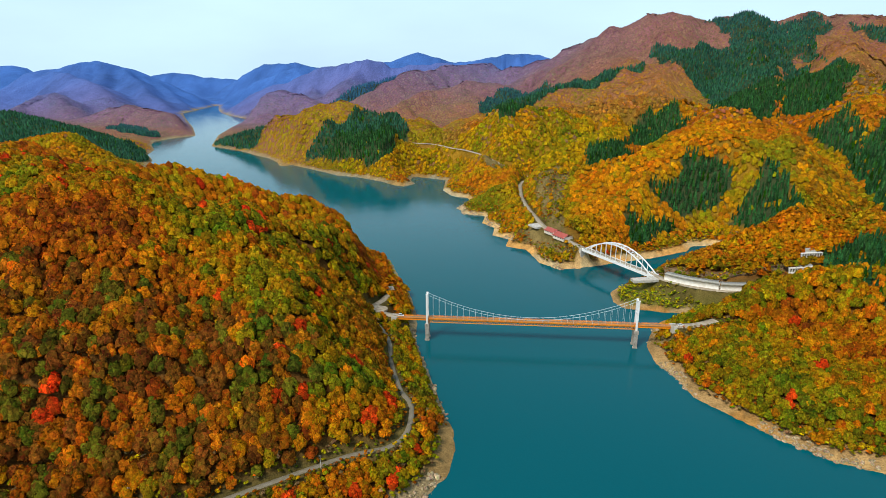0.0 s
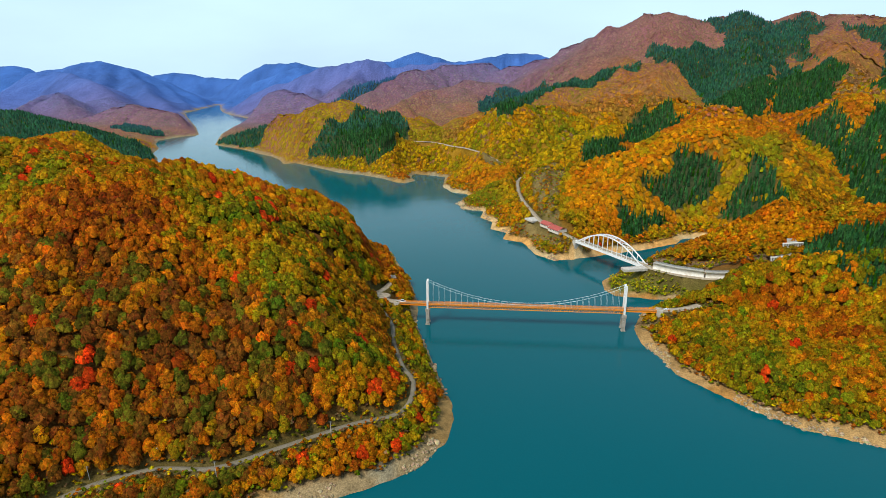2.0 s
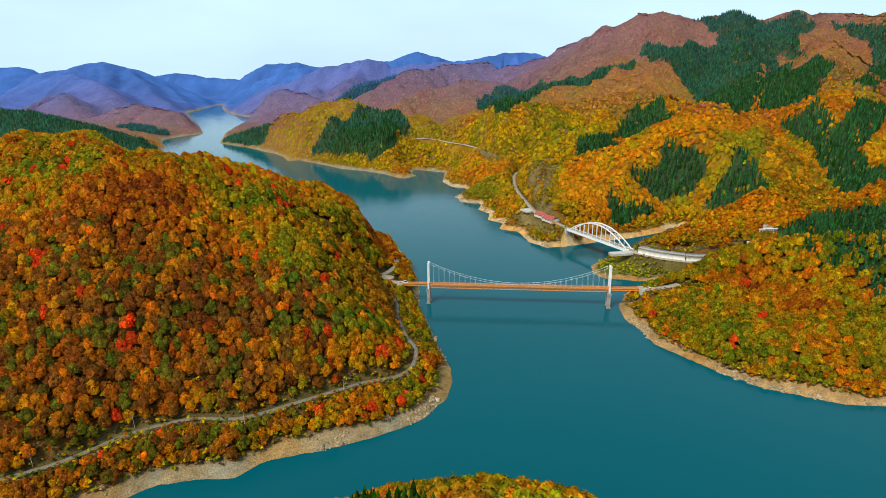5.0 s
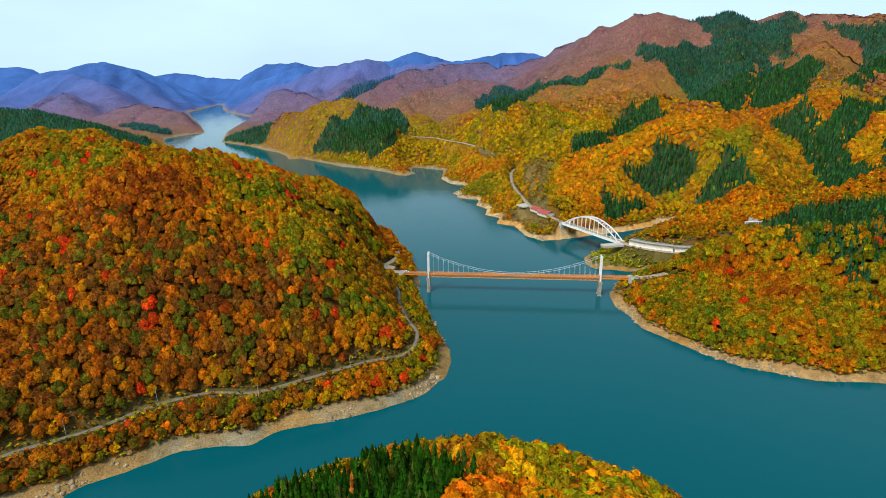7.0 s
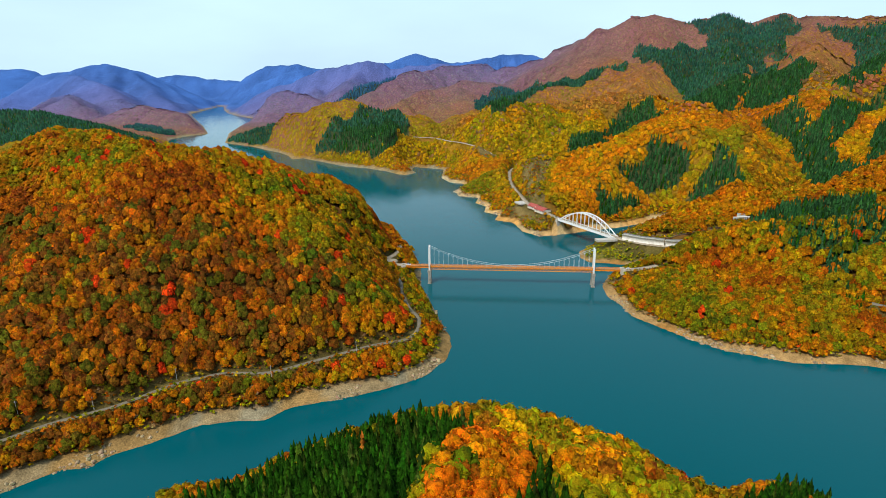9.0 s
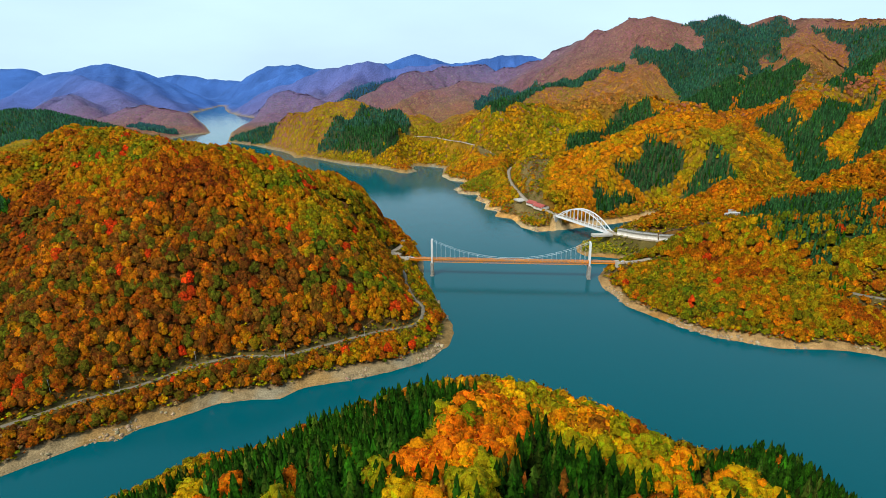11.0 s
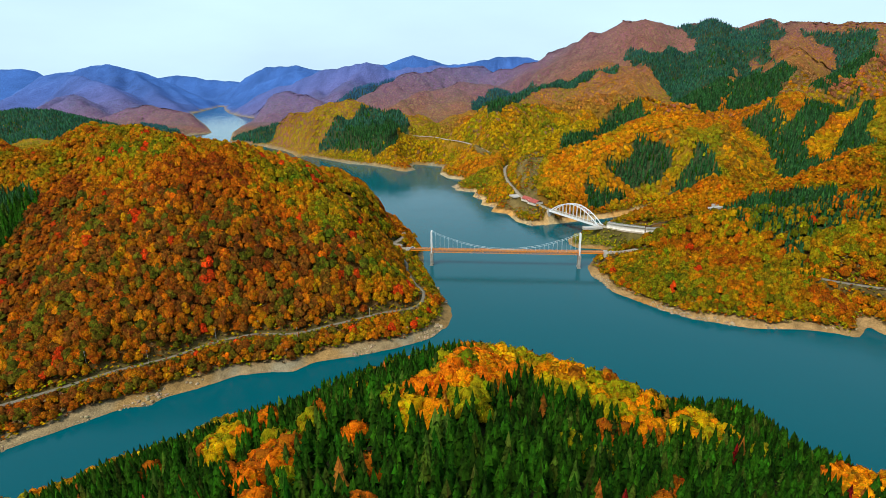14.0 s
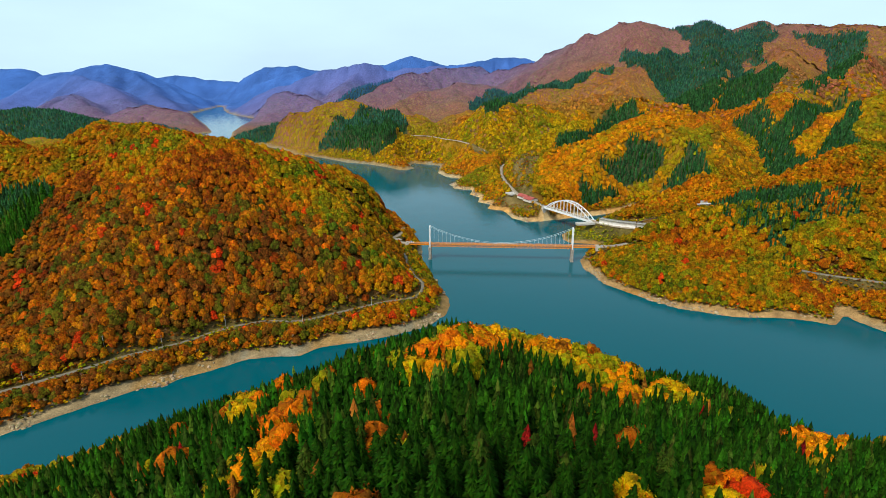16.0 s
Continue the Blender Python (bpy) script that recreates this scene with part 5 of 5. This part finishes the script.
def single(kind, label, group, meshes, x, y, z, wide, high):
    ob = new(kind)
    ob.matrix_basis = Matrix.LocRotScale((x, y, z), Euler((0, 0, rng.uniform(0, 6.28))), (wide, wide, high))
    tagged(ob, label, "tree", group)
    for name, me in meshes:
        child = new(name, me)
        child.parent = ob


for x, y, z, wide, high, c in SINGLE_FIRS:
    k = int(rng.integers(0, 6))
    words = {"needle": "dark green pointed conifer in the hillside plantation", "tawny": "yellowish green conifer in the hillside plantation", "russet": "withered russet conifer among the green ones",
             "wine": "dark red tree among the green conifers"}[str(c)]
    single("conifer", words, "conifers on the near hill", (("trunk", FIR_TRUNKS[k]), ("crown", FIR_MESHES[k, str(c)])), x, y, z, wide, high)
for x, y, z, wide, high, colour in SINGLE_TREES:
    k = int(rng.integers(0, 6))
    c = min(TREE_KINDS, key=lambda n: sum((math.log(a + 0.02) - math.log(b + 0.02)) ** 2 for a, b in zip(PALETTE[n], colour)))
    single("broadleaf_tree", TREE_KINDS[c] + " broadleaf tree in autumn leaf on the near hill", "broadleaf trees on the near hill", (("trunk", TREE_TRUNKS[k]), ("limbs", LIMB_MESH), ("crown", TREE_MESHES[k, c])), x, y, z, wide, high)


# ---- the suspension bridge over the lake ----
def root(name, m, label, category, group=""):
    ob = new(name)
    ob.matrix_basis = m
    return tagged(ob, label, category, group)


def shared(name, me, parent, m, label=""):
    """Another object on the same mesh, under a thing."""
    ob = new(name, me)
    ob.parent = parent
    ob.matrix_basis = m
    return tagged(ob, label)


def mesh_of(name, bm, mat):
    me = bpy.data.meshes.new(name)
    bm.to_mesh(me)
    bm.free()
    me.materials.append(mat)
    return me


WEST, EAST, DECK = Vector((-13.3, 407.0)), Vector((147.2, 392.0)), 18.3
SPAN = (EAST - WEST).length
TURN_BRIDGE = math.degrees(math.atan2(EAST.y - WEST.y, EAST.x - WEST.x))
SIDE_WEST, SIDE_EAST, HALF = 24.0, 25.5, 2.9
bridge = root("suspension_bridge", pose(WEST.x, WEST.y, 0, 0, 0, TURN_BRIDGE) @ Matrix.Diagonal((1, 0.74, 1, 1)), "orange-trussed suspension bridge with white steel towers across the lake", "bridge")
part("deck", box(bmesh.new(), -SIDE_WEST, SPAN + SIDE_EAST, -2.75, 2.75, DECK - 0.35, DECK), M_LANE, bridge, "grey-brown roadway slab")
for s in (-1, 1):
    part("kerb", box(bmesh.new(), -SIDE_WEST, SPAN + SIDE_EAST, s * 2.55 - 0.2, s * 2.55 + 0.2, DECK + 0.002, DECK + 0.25, 0.04), M_ORANGE, bridge)
    bm = bmesh.new()
    for z in (0.55, 1.0):
        beam(bm, (-SIDE_WEST, s * 2.62, DECK + z), (SPAN + SIDE_EAST, s * 2.62, DECK + z), 0.10, 0.12)
    for k in range(int((SPAN + SIDE_WEST + SIDE_EAST) / 2.5)):
        x = -SIDE_WEST + 1 + 2.5 * k
        beam(bm, (x, s * 2.62, DECK + 0.2), (x, s * 2.62, DECK + 1.02), 0.1, 0.1, (1, 0, 0))
    part("railing", bm, M_ORANGE, bridge, "orange steel railing")
PANELS = 34
PITCH = SPAN / PANELS
bm = bmesh.new()
beam(bm, (0, 0, DECK - 0.45), (PITCH, 0, DECK - 0.45), 0.42, 0.5)
beam(bm, (0, 0, DECK - 3.05), (PITCH, 0, DECK - 3.05), 0.42, 0.45)
beam(bm, (0.1, 0, DECK - 3.0), (PITCH / 2, 0, DECK - 0.6), 0.28, 0.32, (0, 1, 0))
beam(bm, (PITCH / 2, 0, DECK - 0.6), (PITCH - 0.1, 0, DECK - 3.0), 0.28, 0.32, (0, 1, 0))
panel = mesh_of("truss_panel", bm, M_ORANGE)
bm = bmesh.new()
beam(bm, (0, -HALF, DECK - 0.75), (0, HALF, DECK - 0.75), 0.3, 0.6)
beam(bm, (0, -HALF, DECK - 3.05), (0, HALF, DECK - 3.05), 0.25, 0.3)
cross = mesh_of("floor_beam", bm, M_ORANGE)
for k in range(PANELS):
    shared("floor_beam", cross, bridge, pose(PITCH * (k + 0.5), 0, 0))
    for s in (-1, 1):
        shared("truss_panel", panel, bridge, pose(PITCH * k, s * HALF, 0), "orange steel lattice panel")
for x0, x1 in ((-SIDE_WEST, -0.8), (SPAN + 0.8, SPAN + SIDE_EAST)):
    for s in (-1, 1):
        bm = beam(bmesh.new(), (x0, s * 2.0, DECK - 1.1), (x1, s * 2.0, DECK - 1.1), 0.35, 1.4)
        beam(bm, (x0, s * 2.0, DECK - 1.85), (x1, s * 2.0, DECK - 1.85), 0.6, 0.1)
        part("side_girder", bm, M_ORANGE, bridge, "orange steel approach girder")
TOP, SAG = 38.4, 19.9
for x, base in ((0, WEST), (SPAN, EAST)):
    for s in (-1, 1):
        bm = bmesh.new()
        beam(bm, (x, s * 3.7, 14.2), (x, s * 3.25, TOP), 1.15, 1.5, (1, 0, 0))
        bmesh.ops.bevel(bm, geom=bm.edges[:], offset=0.08, segments=1, affect="EDGES")
        box(bm, x - 0.9, x + 0.9, s * 3.25 - 0.7, s * 3.25 + 0.7, TOP, TOP + 0.5, 0.1)
        part("tower_leg", bm, M_WHITE, bridge, "white painted steel tower leg")
        bm = box(bmesh.new(), x - 1.35, x + 1.35, s * 4.1 - 1.3, s * 4.1 + 1.3, -6, 11.6, 0.1)
        box(bm, x - 1.7, x + 1.7, s * 4.0 - 1.6, s * 4.0 + 1.6, 11.6, 14.2, 0.12)
        box(bm, x - 1.8, x + 1.8, s * 4.1 - 1.7, s * 4.1 + 1.7, -6, 0.9, 0.12)
        part("pier", bm, M_PIER, bridge, "stained concrete pier rising from the water")
    bm = bmesh.new()
    beam(bm, (x, -3.2, TOP - 1.1), (x, 3.2, TOP - 1.1), 1.0, 1.3)
    part("tower_crossbeam", bm, M_WHITE, bridge)
    part("tower_crossbeam", beam(bmesh.new(), (x, -3.4, DECK + 9.5), (x, 3.4, DECK + 9.5), 0.9, 1.0), M_WHITE, bridge)
    part("pier_crossbeam", box(bmesh.new(), x - 1.2, x + 1.2, -2.6, 2.6, 8.6, 11.2, 0.1), M_PIER, bridge)
for s in (-1, 1):
    xs = np.linspace(0, SPAN, 49)
    line = [(x, s * 3.15, SAG + (TOP + 0.3 - SAG) * (2 * x / SPAN - 1) ** 2) for x in xs]
    part("main_cable", tube(bmesh.new(), line, [0.13] * len(line), 6), M_PALE, bridge, "pale blue-white suspension cable")
    for k in range(1, PANELS):
        x = PITCH * k
        high = SAG + (TOP + 0.3 - SAG) * (2 * x / SPAN - 1) ** 2
        part("hanger", tube(bmesh.new(), [(x, s * 3.0, DECK - 0.2), (x, s * 3.15, high)], [0.065, 0.065], 5), M_PALE, bridge)
for x, w in ((-SIDE_WEST - 2.2, 4.4), (SPAN + SIDE_EAST + 2.2, 4.4)):
    bm = box(bmesh.new(), x - w / 2, x + w / 2, -3.4, 3.4, 3.0, DECK - 0.36, 0.1)
    box(bm, x - w / 2 - 0.2, x + w / 2 + 0.2, -4.0, -3.4, 5, DECK + 0.9, 0.06)
    box(bm, x - w / 2 - 0.2, x + w / 2 + 0.2, 3.4, 4.0, 5, DECK + 0.9, 0.06)
    part("abutment", bm, M_CONCRETE, bridge, "weathered concrete abutment on the bank")
    part("deck_end", box(bmesh.new(), x - w / 2, x + w / 2 + (0 if x > 0 else 0), -2.75, 2.75, DECK - 0.35, DECK), M_ASPHALT, bridge)

# ---- the white arch bridge over the side arm ----
A0, A1, ROAD = Vector((153.0, 579.5)), Vector((199.0, 493.5)), 20.0
ARCH = (A1 - A0).length
arch = root("arch_bridge", pose(A0.x, A0.y, 0, 0, 0, math.degrees(math.atan2(A1.y - A0.y, A1.x - A0.x))), "white steel tied-arch road bridge over the inlet", "bridge")
part("deck", box(bmesh.new(), -1, ARCH + 1, -3.5, 3.5, ROAD - 0.4, ROAD + 0.04), M_ASPHALT, arch, "pale roadway slab")


def rise(x):
    return ROAD + 0.3 + 16.6 * max(1 - ((x - ARCH / 2) / (ARCH / 2 - 3.5)) ** 2, 0)


BAYS = 14
for s in (-1, 1):
    y = s * 3.7
    bm = beam(bmesh.new(), (-0.5, y, ROAD - 0.9), (ARCH + 0.5, y, ROAD - 0.9), 0.6, 2.3)
    beam(bm, (-0.5, y, ROAD - 2.1), (ARCH + 0.5, y, ROAD - 2.1), 0.9, 0.12)
    part("tie_girder", bm, M_WHITE, arch, "deep white steel edge girder")
    bm = bmesh.new()
    for k in range(28):
        a, b = ARCH * k / 28, ARCH * (k + 1) / 28
        beam(bm, (a - 0.1, y, rise(a)), (b + 0.1, y, rise(b)), 0.8, 1.0)
    part("arch_rib", bm, M_WHITE, arch, "white box-section arch rib")
    for k in range(1, BAYS):
        x = ARCH * k / BAYS
        part("hanger_post", beam(bmesh.new(), (x, y, ROAD), (x, y, rise(x) - 0.3), 0.38, 0.42, (1, 0, 0)), M_WHITE, arch)
    bm = bmesh.new()
    for z in (0.5, 1.0):
        beam(bm, (0, s * 3.2, ROAD + z), (ARCH, s * 3.2, ROAD + z), 0.09, 0.1)
    for k in range(40):
        beam(bm, (ARCH * (k + 0.5) / 40, s * 3.2, ROAD), (ARCH * (k + 0.5) / 40, s * 3.2, ROAD + 1.0), 0.09, 0.09, (1, 0, 0))
    part("railing", bm, M_WHITE, arch)
for k in range(3, BAYS - 2):
    x, x2 = ARCH * k / BAYS, ARCH * (k + 1) / BAYS
    bm = beam(bmesh.new(), (x, -3.7, rise(x)), (x, 3.7, rise(x)), 0.4, 0.5)
    if k < BAYS - 3:
        beam(bm, (x, -3.7, rise(x)), (x2, 3.7, rise(x2)), 0.25, 0.3)
        beam(bm, (x, 3.7, rise(x)), (x2, -3.7, rise(x2)), 0.25, 0.3)
    part("top_bracing", bm, M_WHITE, arch)
for k in range(BAYS + 1):
    x = ARCH * k / BAYS
    part("cross_girder", beam(bmesh.new(), (x, -3.5, ROAD - 1.0), (x, 3.5, ROAD - 1.0), 0.35, 1.0), M_WHITE, arch)
for x in (-2.0, ARCH + 2.0):
    part("abutment", box(bmesh.new(), x - 1.9, x + 1.9, -5, 5, 6, ROAD - 0.42, 0.1), M_CONCRETE, arch, "weathered concrete abutment")

# ---- snow sheds and walls along the highway ----
SHED_LINE = smooth_line([(207, 488, 20), (220, 476, 20), (234, 468, 20), (249, 462, 20), (276, 461, 20), (302, 467, 20)], 1.0)


def snow_shed(first, last, high, wall, gap):
    """A concrete gallery over the inner lane: roof slab with a parapet, back wall, columns towards the lake."""
    line = SHED_LINE[first:last]
    ob = root("snow_shed", pose(*line[0]), "whitish concrete avalanche gallery with columns beside the lakeside road", "snow shed", "galleries above the lakeside road")
    local = line - line[0]
    for name, offsets, heights, mat in (("roof", [-6.2, -6.2, 0.5, 0.5, -6.2], [high, high + 0.55, high + 0.35, high - 0.2, high], M_DARK_CONCRETE), ("fascia", [0.5, 0.72, 0.72, 0.5], [high + 0.7, high + 0.7, high - 0.35, high - 0.35], M_WHITE_CONCRETE),
                                ("back_wall", [-6.2, -5.8, -5.8, -6.2], [high, high, -0.6, -0.6], M_WHITE_CONCRETE), ("base_wall", [-0.1, 0.4, 0.4, -0.1], [wall, wall, -0.6, -0.6], M_WHITE_CONCRETE), ("floor_slab", [-5.8, -0.1], [0.03, 0.03], M_ASPHALT)):
        v, q = ribbon(local, [-o for o in offsets][::1], heights)
        o = new(name, raw_mesh(name, v, q, [mat]))
        o.parent = ob
    column = mesh_of("column", box(bmesh.new(), -0.3, 0.3, -0.35, 0.35, wall - 0.1, high - 0.1, 0.04), M_WHITE_CONCRETE)
    for k in range(0, len(local), gap):
        shared("column", column, ob, pose(*local[k]))
    return ob


M_WHITE_CONCRETE = material("bleached_concrete", (0.72, 0.70, 0.64), 0.85, vary=0.12, size=2.5, second=(0.58, 0.55, 0.48))
M_DARK_CONCRETE = material("mossy_grey_concrete", (0.34, 0.33, 0.30), 0.9, vary=0.25, size=3, second=(0.22, 0.22, 0.18))
snow_shed(0, 47, 5.6, 2.6, 4)
snow_shed(47, 88, 5.0, 1.4, 3)
snow_shed(88, len(SHED_LINE), 5.4, 1.0, 3)
mast = root("lamp_mast", pose(206, 492, 20), "tall thin grey lamp mast by the bridge end", "lamp post")
part("pole", tube(bmesh.new(), [(0, 0, -1), (0, 0, 9)], [0.14, 0.08], 6), M_DARK, mast)
part("lamp_head", box(bmesh.new(), -0.2, 0.9, -0.15, 0.15, 9, 9.25, 0.05), M_CONCRETE, mast)
pad = box(bmesh.new(), -12, 12, -4, 4, -2.5, 0.1, 0.15)
pad_ob = part("pavement", pad, M_CONCRETE, None)
pad_ob.matrix_basis = pose(186, 486, 20, 0, 0, 8)
tagged(pad_ob, "pale concrete lay-by beside the bridge end", "pavement", kind="structure")


def slope_gallery(x, y, z, turn, bays, label):
    """A row of concrete posts under a beam, set into a shotcrete slope."""
    ob = root("slope_gallery", pose(x, y, z, 0, 0, turn), label, "retaining wall", "galleries above the lakeside road")
    wide = bays * 2.6
    part("beam", box(bmesh.new(), -wide / 2 - 0.4, wide / 2 + 0.4, -0.6, 1.6, 4.0, 4.7, 0.06), M_WHITE_CONCRETE, ob)
    part("footing", box(bmesh.new(), -wide / 2 - 0.6, wide / 2 + 0.6, -0.8, 0.8, -2.5, 0.5, 0.08), M_WHITE_CONCRETE, ob)
    part("back_panel", box(bmesh.new(), -wide / 2, wide / 2, 1.2, 1.7, 0, 4.0), M_DARK_CONCRETE, ob, "grey sprayed-concrete backing")
    me = mesh_of("post", box(bmesh.new(), -0.35, 0.35, -0.4, 0.4, 0.4, 4.0, 0.05), M_WHITE_CONCRETE)
    for k in range(bays + 1):
        shared("post", me, ob, pose(-wide / 2 + 2.6 * k, 0, 0))
    bm = bmesh.new()
    for i in range(7):
        for j in range(5):
            bm.verts.new((-wide * 0.3 + wide * 0.6 * i / 6 * (1 - 0.1 * j) + wide * 0.04 * j, 1.0 + 1.3 * j + random.uniform(-0.3, 0.3), 4.3 + 0.8 * j + random.uniform(-0.3, 0.3)))
    bm.verts.ensure_lookup_table()
    for i in range(6):
        for j in range(4):
            bm.faces.new([bm.verts[a * 5 + b] for a, b in ((i, j), (i + 1, j), (i + 1, j + 1), (i, j + 1))])
    part("rock_face", bm, M_DARK_CONCRETE, ob, "bare grey rock cut above the posts")
    return ob


for gx0, gy0, gz0, bays, lbl in ((323.0, 471.0, 0, 12, "long row of white concrete posts on the wooded slope"), (342.0, 494.0, 0, 8, "short row of white concrete posts under a bare rock cut")):
    gz0 = float(ground(np.array([gx0]), np.array([gy0]))[0][0])
    slope_gallery(gx0, gy0, gz0 + 0.5, 8, bays, lbl)


# ---- the roadside house, cars and poles ----
def gable(bm, x0, x1, y0, y1, z0, z1, over=0.6):
    """A roof with two slopes, its ridge along x, 0.2 thick."""
    ym = (y0 + y1) / 2
    for s, ye in ((1, y0 - over), (-1, y1 + over)):
        beam(bm, ((x0 + x1) / 2, ye, z0 - 0.25), ((x0 + x1) / 2, ym, z1), x1 - x0 + 2 * over, 0.22)
    return bm


def house(x, y, z, turn, label, wide, deep, high, mat_roof):
    ob = root("roadside_house", pose(x, y, z, 0, 0, turn), label, "house", "roadside buildings")
    part("wall", box(bmesh.new(), -wide / 2, wide / 2, -deep / 2, deep / 2, -1.5, high, 0.05), M_PLASTER, ob)
    bm = gable(bmesh.new(), -wide / 2, wide / 2, -deep / 2, deep / 2, high, high + deep * 0.24)
    for k in range(int(wide / 0.9)):
        for s in (-1, 1):
            beam(bm, (-wide / 2 + 0.9 * k + 0.4, s * (deep / 2 + 0.6), high - 0.1), (-wide / 2 + 0.9 * k + 0.4, 0, high + deep * 0.24 + 0.14), 0.09, 0.1)
    part("roof", bm, mat_roof, ob, "faded red sheet-metal roof with raised seams")
    for k in range(int(wide / 3)):
        for s in (-1, 1):
            w = part("window", box(bmesh.new(), -0.8, 0.8, -0.08, 0.08, 0, 1.3), M_WHITE, ob)
            w.matrix_basis = pose(-wide / 2 + 2 + 3 * k, s * deep / 2, 1.0)
            part("pane", box(bmesh.new(), -0.68, 0.68, -0.11, 0.11, 0.12, 1.18), M_GLASS, w)
    for s in (-1, 1):
        bm = box(bmesh.new(), s * (wide / 2 - 0.15) - 0.15, s * (wide / 2 - 0.15) + 0.15, -deep / 2 + 0.4, deep / 2 - 0.4, high, high + 1.0)
        part("gable_wall", bm, M_PLASTER, ob)
    return ob


house(129.5, 641.0, 20.2, 118, "long roadside house under a faded red metal roof", 17, 12, 2.7, M_RED_ROOF)
house(137.0, 619.5, 20.0, 118, "roadside house with a faded red metal roof and porch", 19, 13.5, 2.8, M_RED_ROOF)
lot = part("pavement", box(bmesh.new(), -9, 9, -7, 7, -2, 0.1, 0.1), M_CONCRETE, None)
lot.matrix_basis = pose(116, 674, 20.4, 0, 0, 115)
tagged(lot, "pale gravelled parking lot beside the road", "pavement", kind="structure")


def car(x, y, z, turn, paint, label, tall=1.5, long=4.2):
    ob = root("car", pose(x, y, z, 0, 0, turn), label, "car", "cars on the roads")
    bm = box(bmesh.new(), -long / 2, long / 2, -0.84, 0.84, 0.3, 0.92, 0.12)
    part("body", bm, paint, ob)
    bm = bmesh.new()
    low = [(-long * 0.42, -0.78), (long * 0.3, -0.78), (long * 0.3, 0.78), (-long * 0.42, 0.78)]
    top = [(-long * 0.38, -0.66), (long * 0.14, -0.66), (long * 0.14, 0.66), (-long * 0.38, 0.66)]
    v0, v1 = [bm.verts.new((*p, 0.9)) for p in low], [bm.verts.new((*p, tall - 0.06)) for p in top]
    for i in range(4):
        bm.faces.new((v0[i], v0[(i + 1) % 4], v1[(i + 1) % 4], v1[i]))
    bm.faces.new(v1)
    part("cabin_glass", bm, M_GLASS, ob, "dark tinted windows")
    part("roof_panel", box(bmesh.new(), -long * 0.385, long * 0.145, -0.67, 0.67, tall - 0.08, tall, 0.03), paint, ob)
    me = mesh_of("wheel", tube(bmesh.new(), [(0, -0.11, 0), (0, 0.11, 0)], [0.32, 0.32], 12), M_RUBBER)
    for i in (-1, 1):
        for j in (-1, 1):
            shared("wheel", me, ob, pose(i * long * 0.31, j * 0.78, 0.32))
    return ob


car(-34.5, 409.6, DECK + 0.02, TURN_BRIDGE, M_CAR_WHITE, "white van at the end of the suspension bridge", 1.9, 4.6)
car(181.5, 391.5, 17.35, 2, M_CAR_WHITE, "white car parked by the bridge landing")
car(-64.0, 428.0, 17.1, 60, M_CAR_GREY, "grey car parked on the roadside lay-by")
car(-50.0, 470.0, 18.6, 105, M_CAR_WHITE, "small white car on the winding road", 1.45, 3.4)

pole = root("utility_pole", pose(-62, 233.5, 15), "slim grey concrete utility pole beside the shore road", "utility pole", "poles along the shore road")
part("post", tube(bmesh.new(), [(0, 0, -1.5), (0, 0, 8.5)], [0.2, 0.13], 6), M_CONCRETE, pole)
for z in (7.4, 8.0):
    part("crossarm", box(bmesh.new(), -0.8, 0.8, -0.07, 0.07, z, z + 0.14), M_DARK, pole)
for x, y in ((-278, 119), (-243, 153), (-210, 168), (-174, 199), (-146, 212), (-114, 204)):
    copy_thing(pole, pose(x, y, float(ground(np.array([x]), np.array([y]))[0][0]) + 0.3, 0, 0, 20))


# ---- pale rocks on the promontory's shore ----
BOULDERS = []
for k in range(5):
    r = np.random.default_rng(300 + k)
    verts, faces = [], []
    dome(r, verts, faces, (0, 0, 0), 1.0, 3, 7, 0.16, 1.9)
    BOULDERS.append((np.array(verts), np.array(faces), len(faces), unit(np.array(verts))))
x, y = rng.uniform(20, 135, 9000), rng.uniform(560, 960, 9000)
shore = shore_distance(x, y)
keep = (shore > -1) & (shore < 8) & (x < 130) & (vnoise(x, y, 22, 61) > 0.25)
x, y, shore = x[keep][:300], y[keep][:300], shore[keep][:300]
z = np.maximum(mesh_height(x, y), -0.3)
size = rng.uniform(0.4, 1.9, len(x))
spots = [np.stack([x, y, z], -1)]
sizes = [size]
x, y = rng.uniform(-290, 360, 60000), rng.uniform(60, 420, 60000)
shore = shore_distance(x, y)
keep = (shore > -0.8) & (shore < 7) & (y > np.minimum(200 + 0.55 * x, 230)) & (vnoise(x, y, 16, 62) > 0.1)
x, y = x[keep][:700], y[keep][:700]
spots.append(np.stack([x, y, mesh_height(x, y)], -1))
sizes.append(rng.uniform(0.3, 1.1, len(x)) * rng.choice([0.7, 1.0, 1.5], len(x)))
spots, size = np.concatenate(spots), np.concatenate(sizes)
rocks = stand("shore_rocks", "pale weathered rocks along the waterline", BOULDERS, spots, size, size * rng.uniform(0.6, 1.1, len(size)), np.array((0.34, 0.26, 0.155)) * rng.uniform(0.6, 1.15, (len(size), 1)))
rocks.data.materials[0] = M_GROUND_ROCK
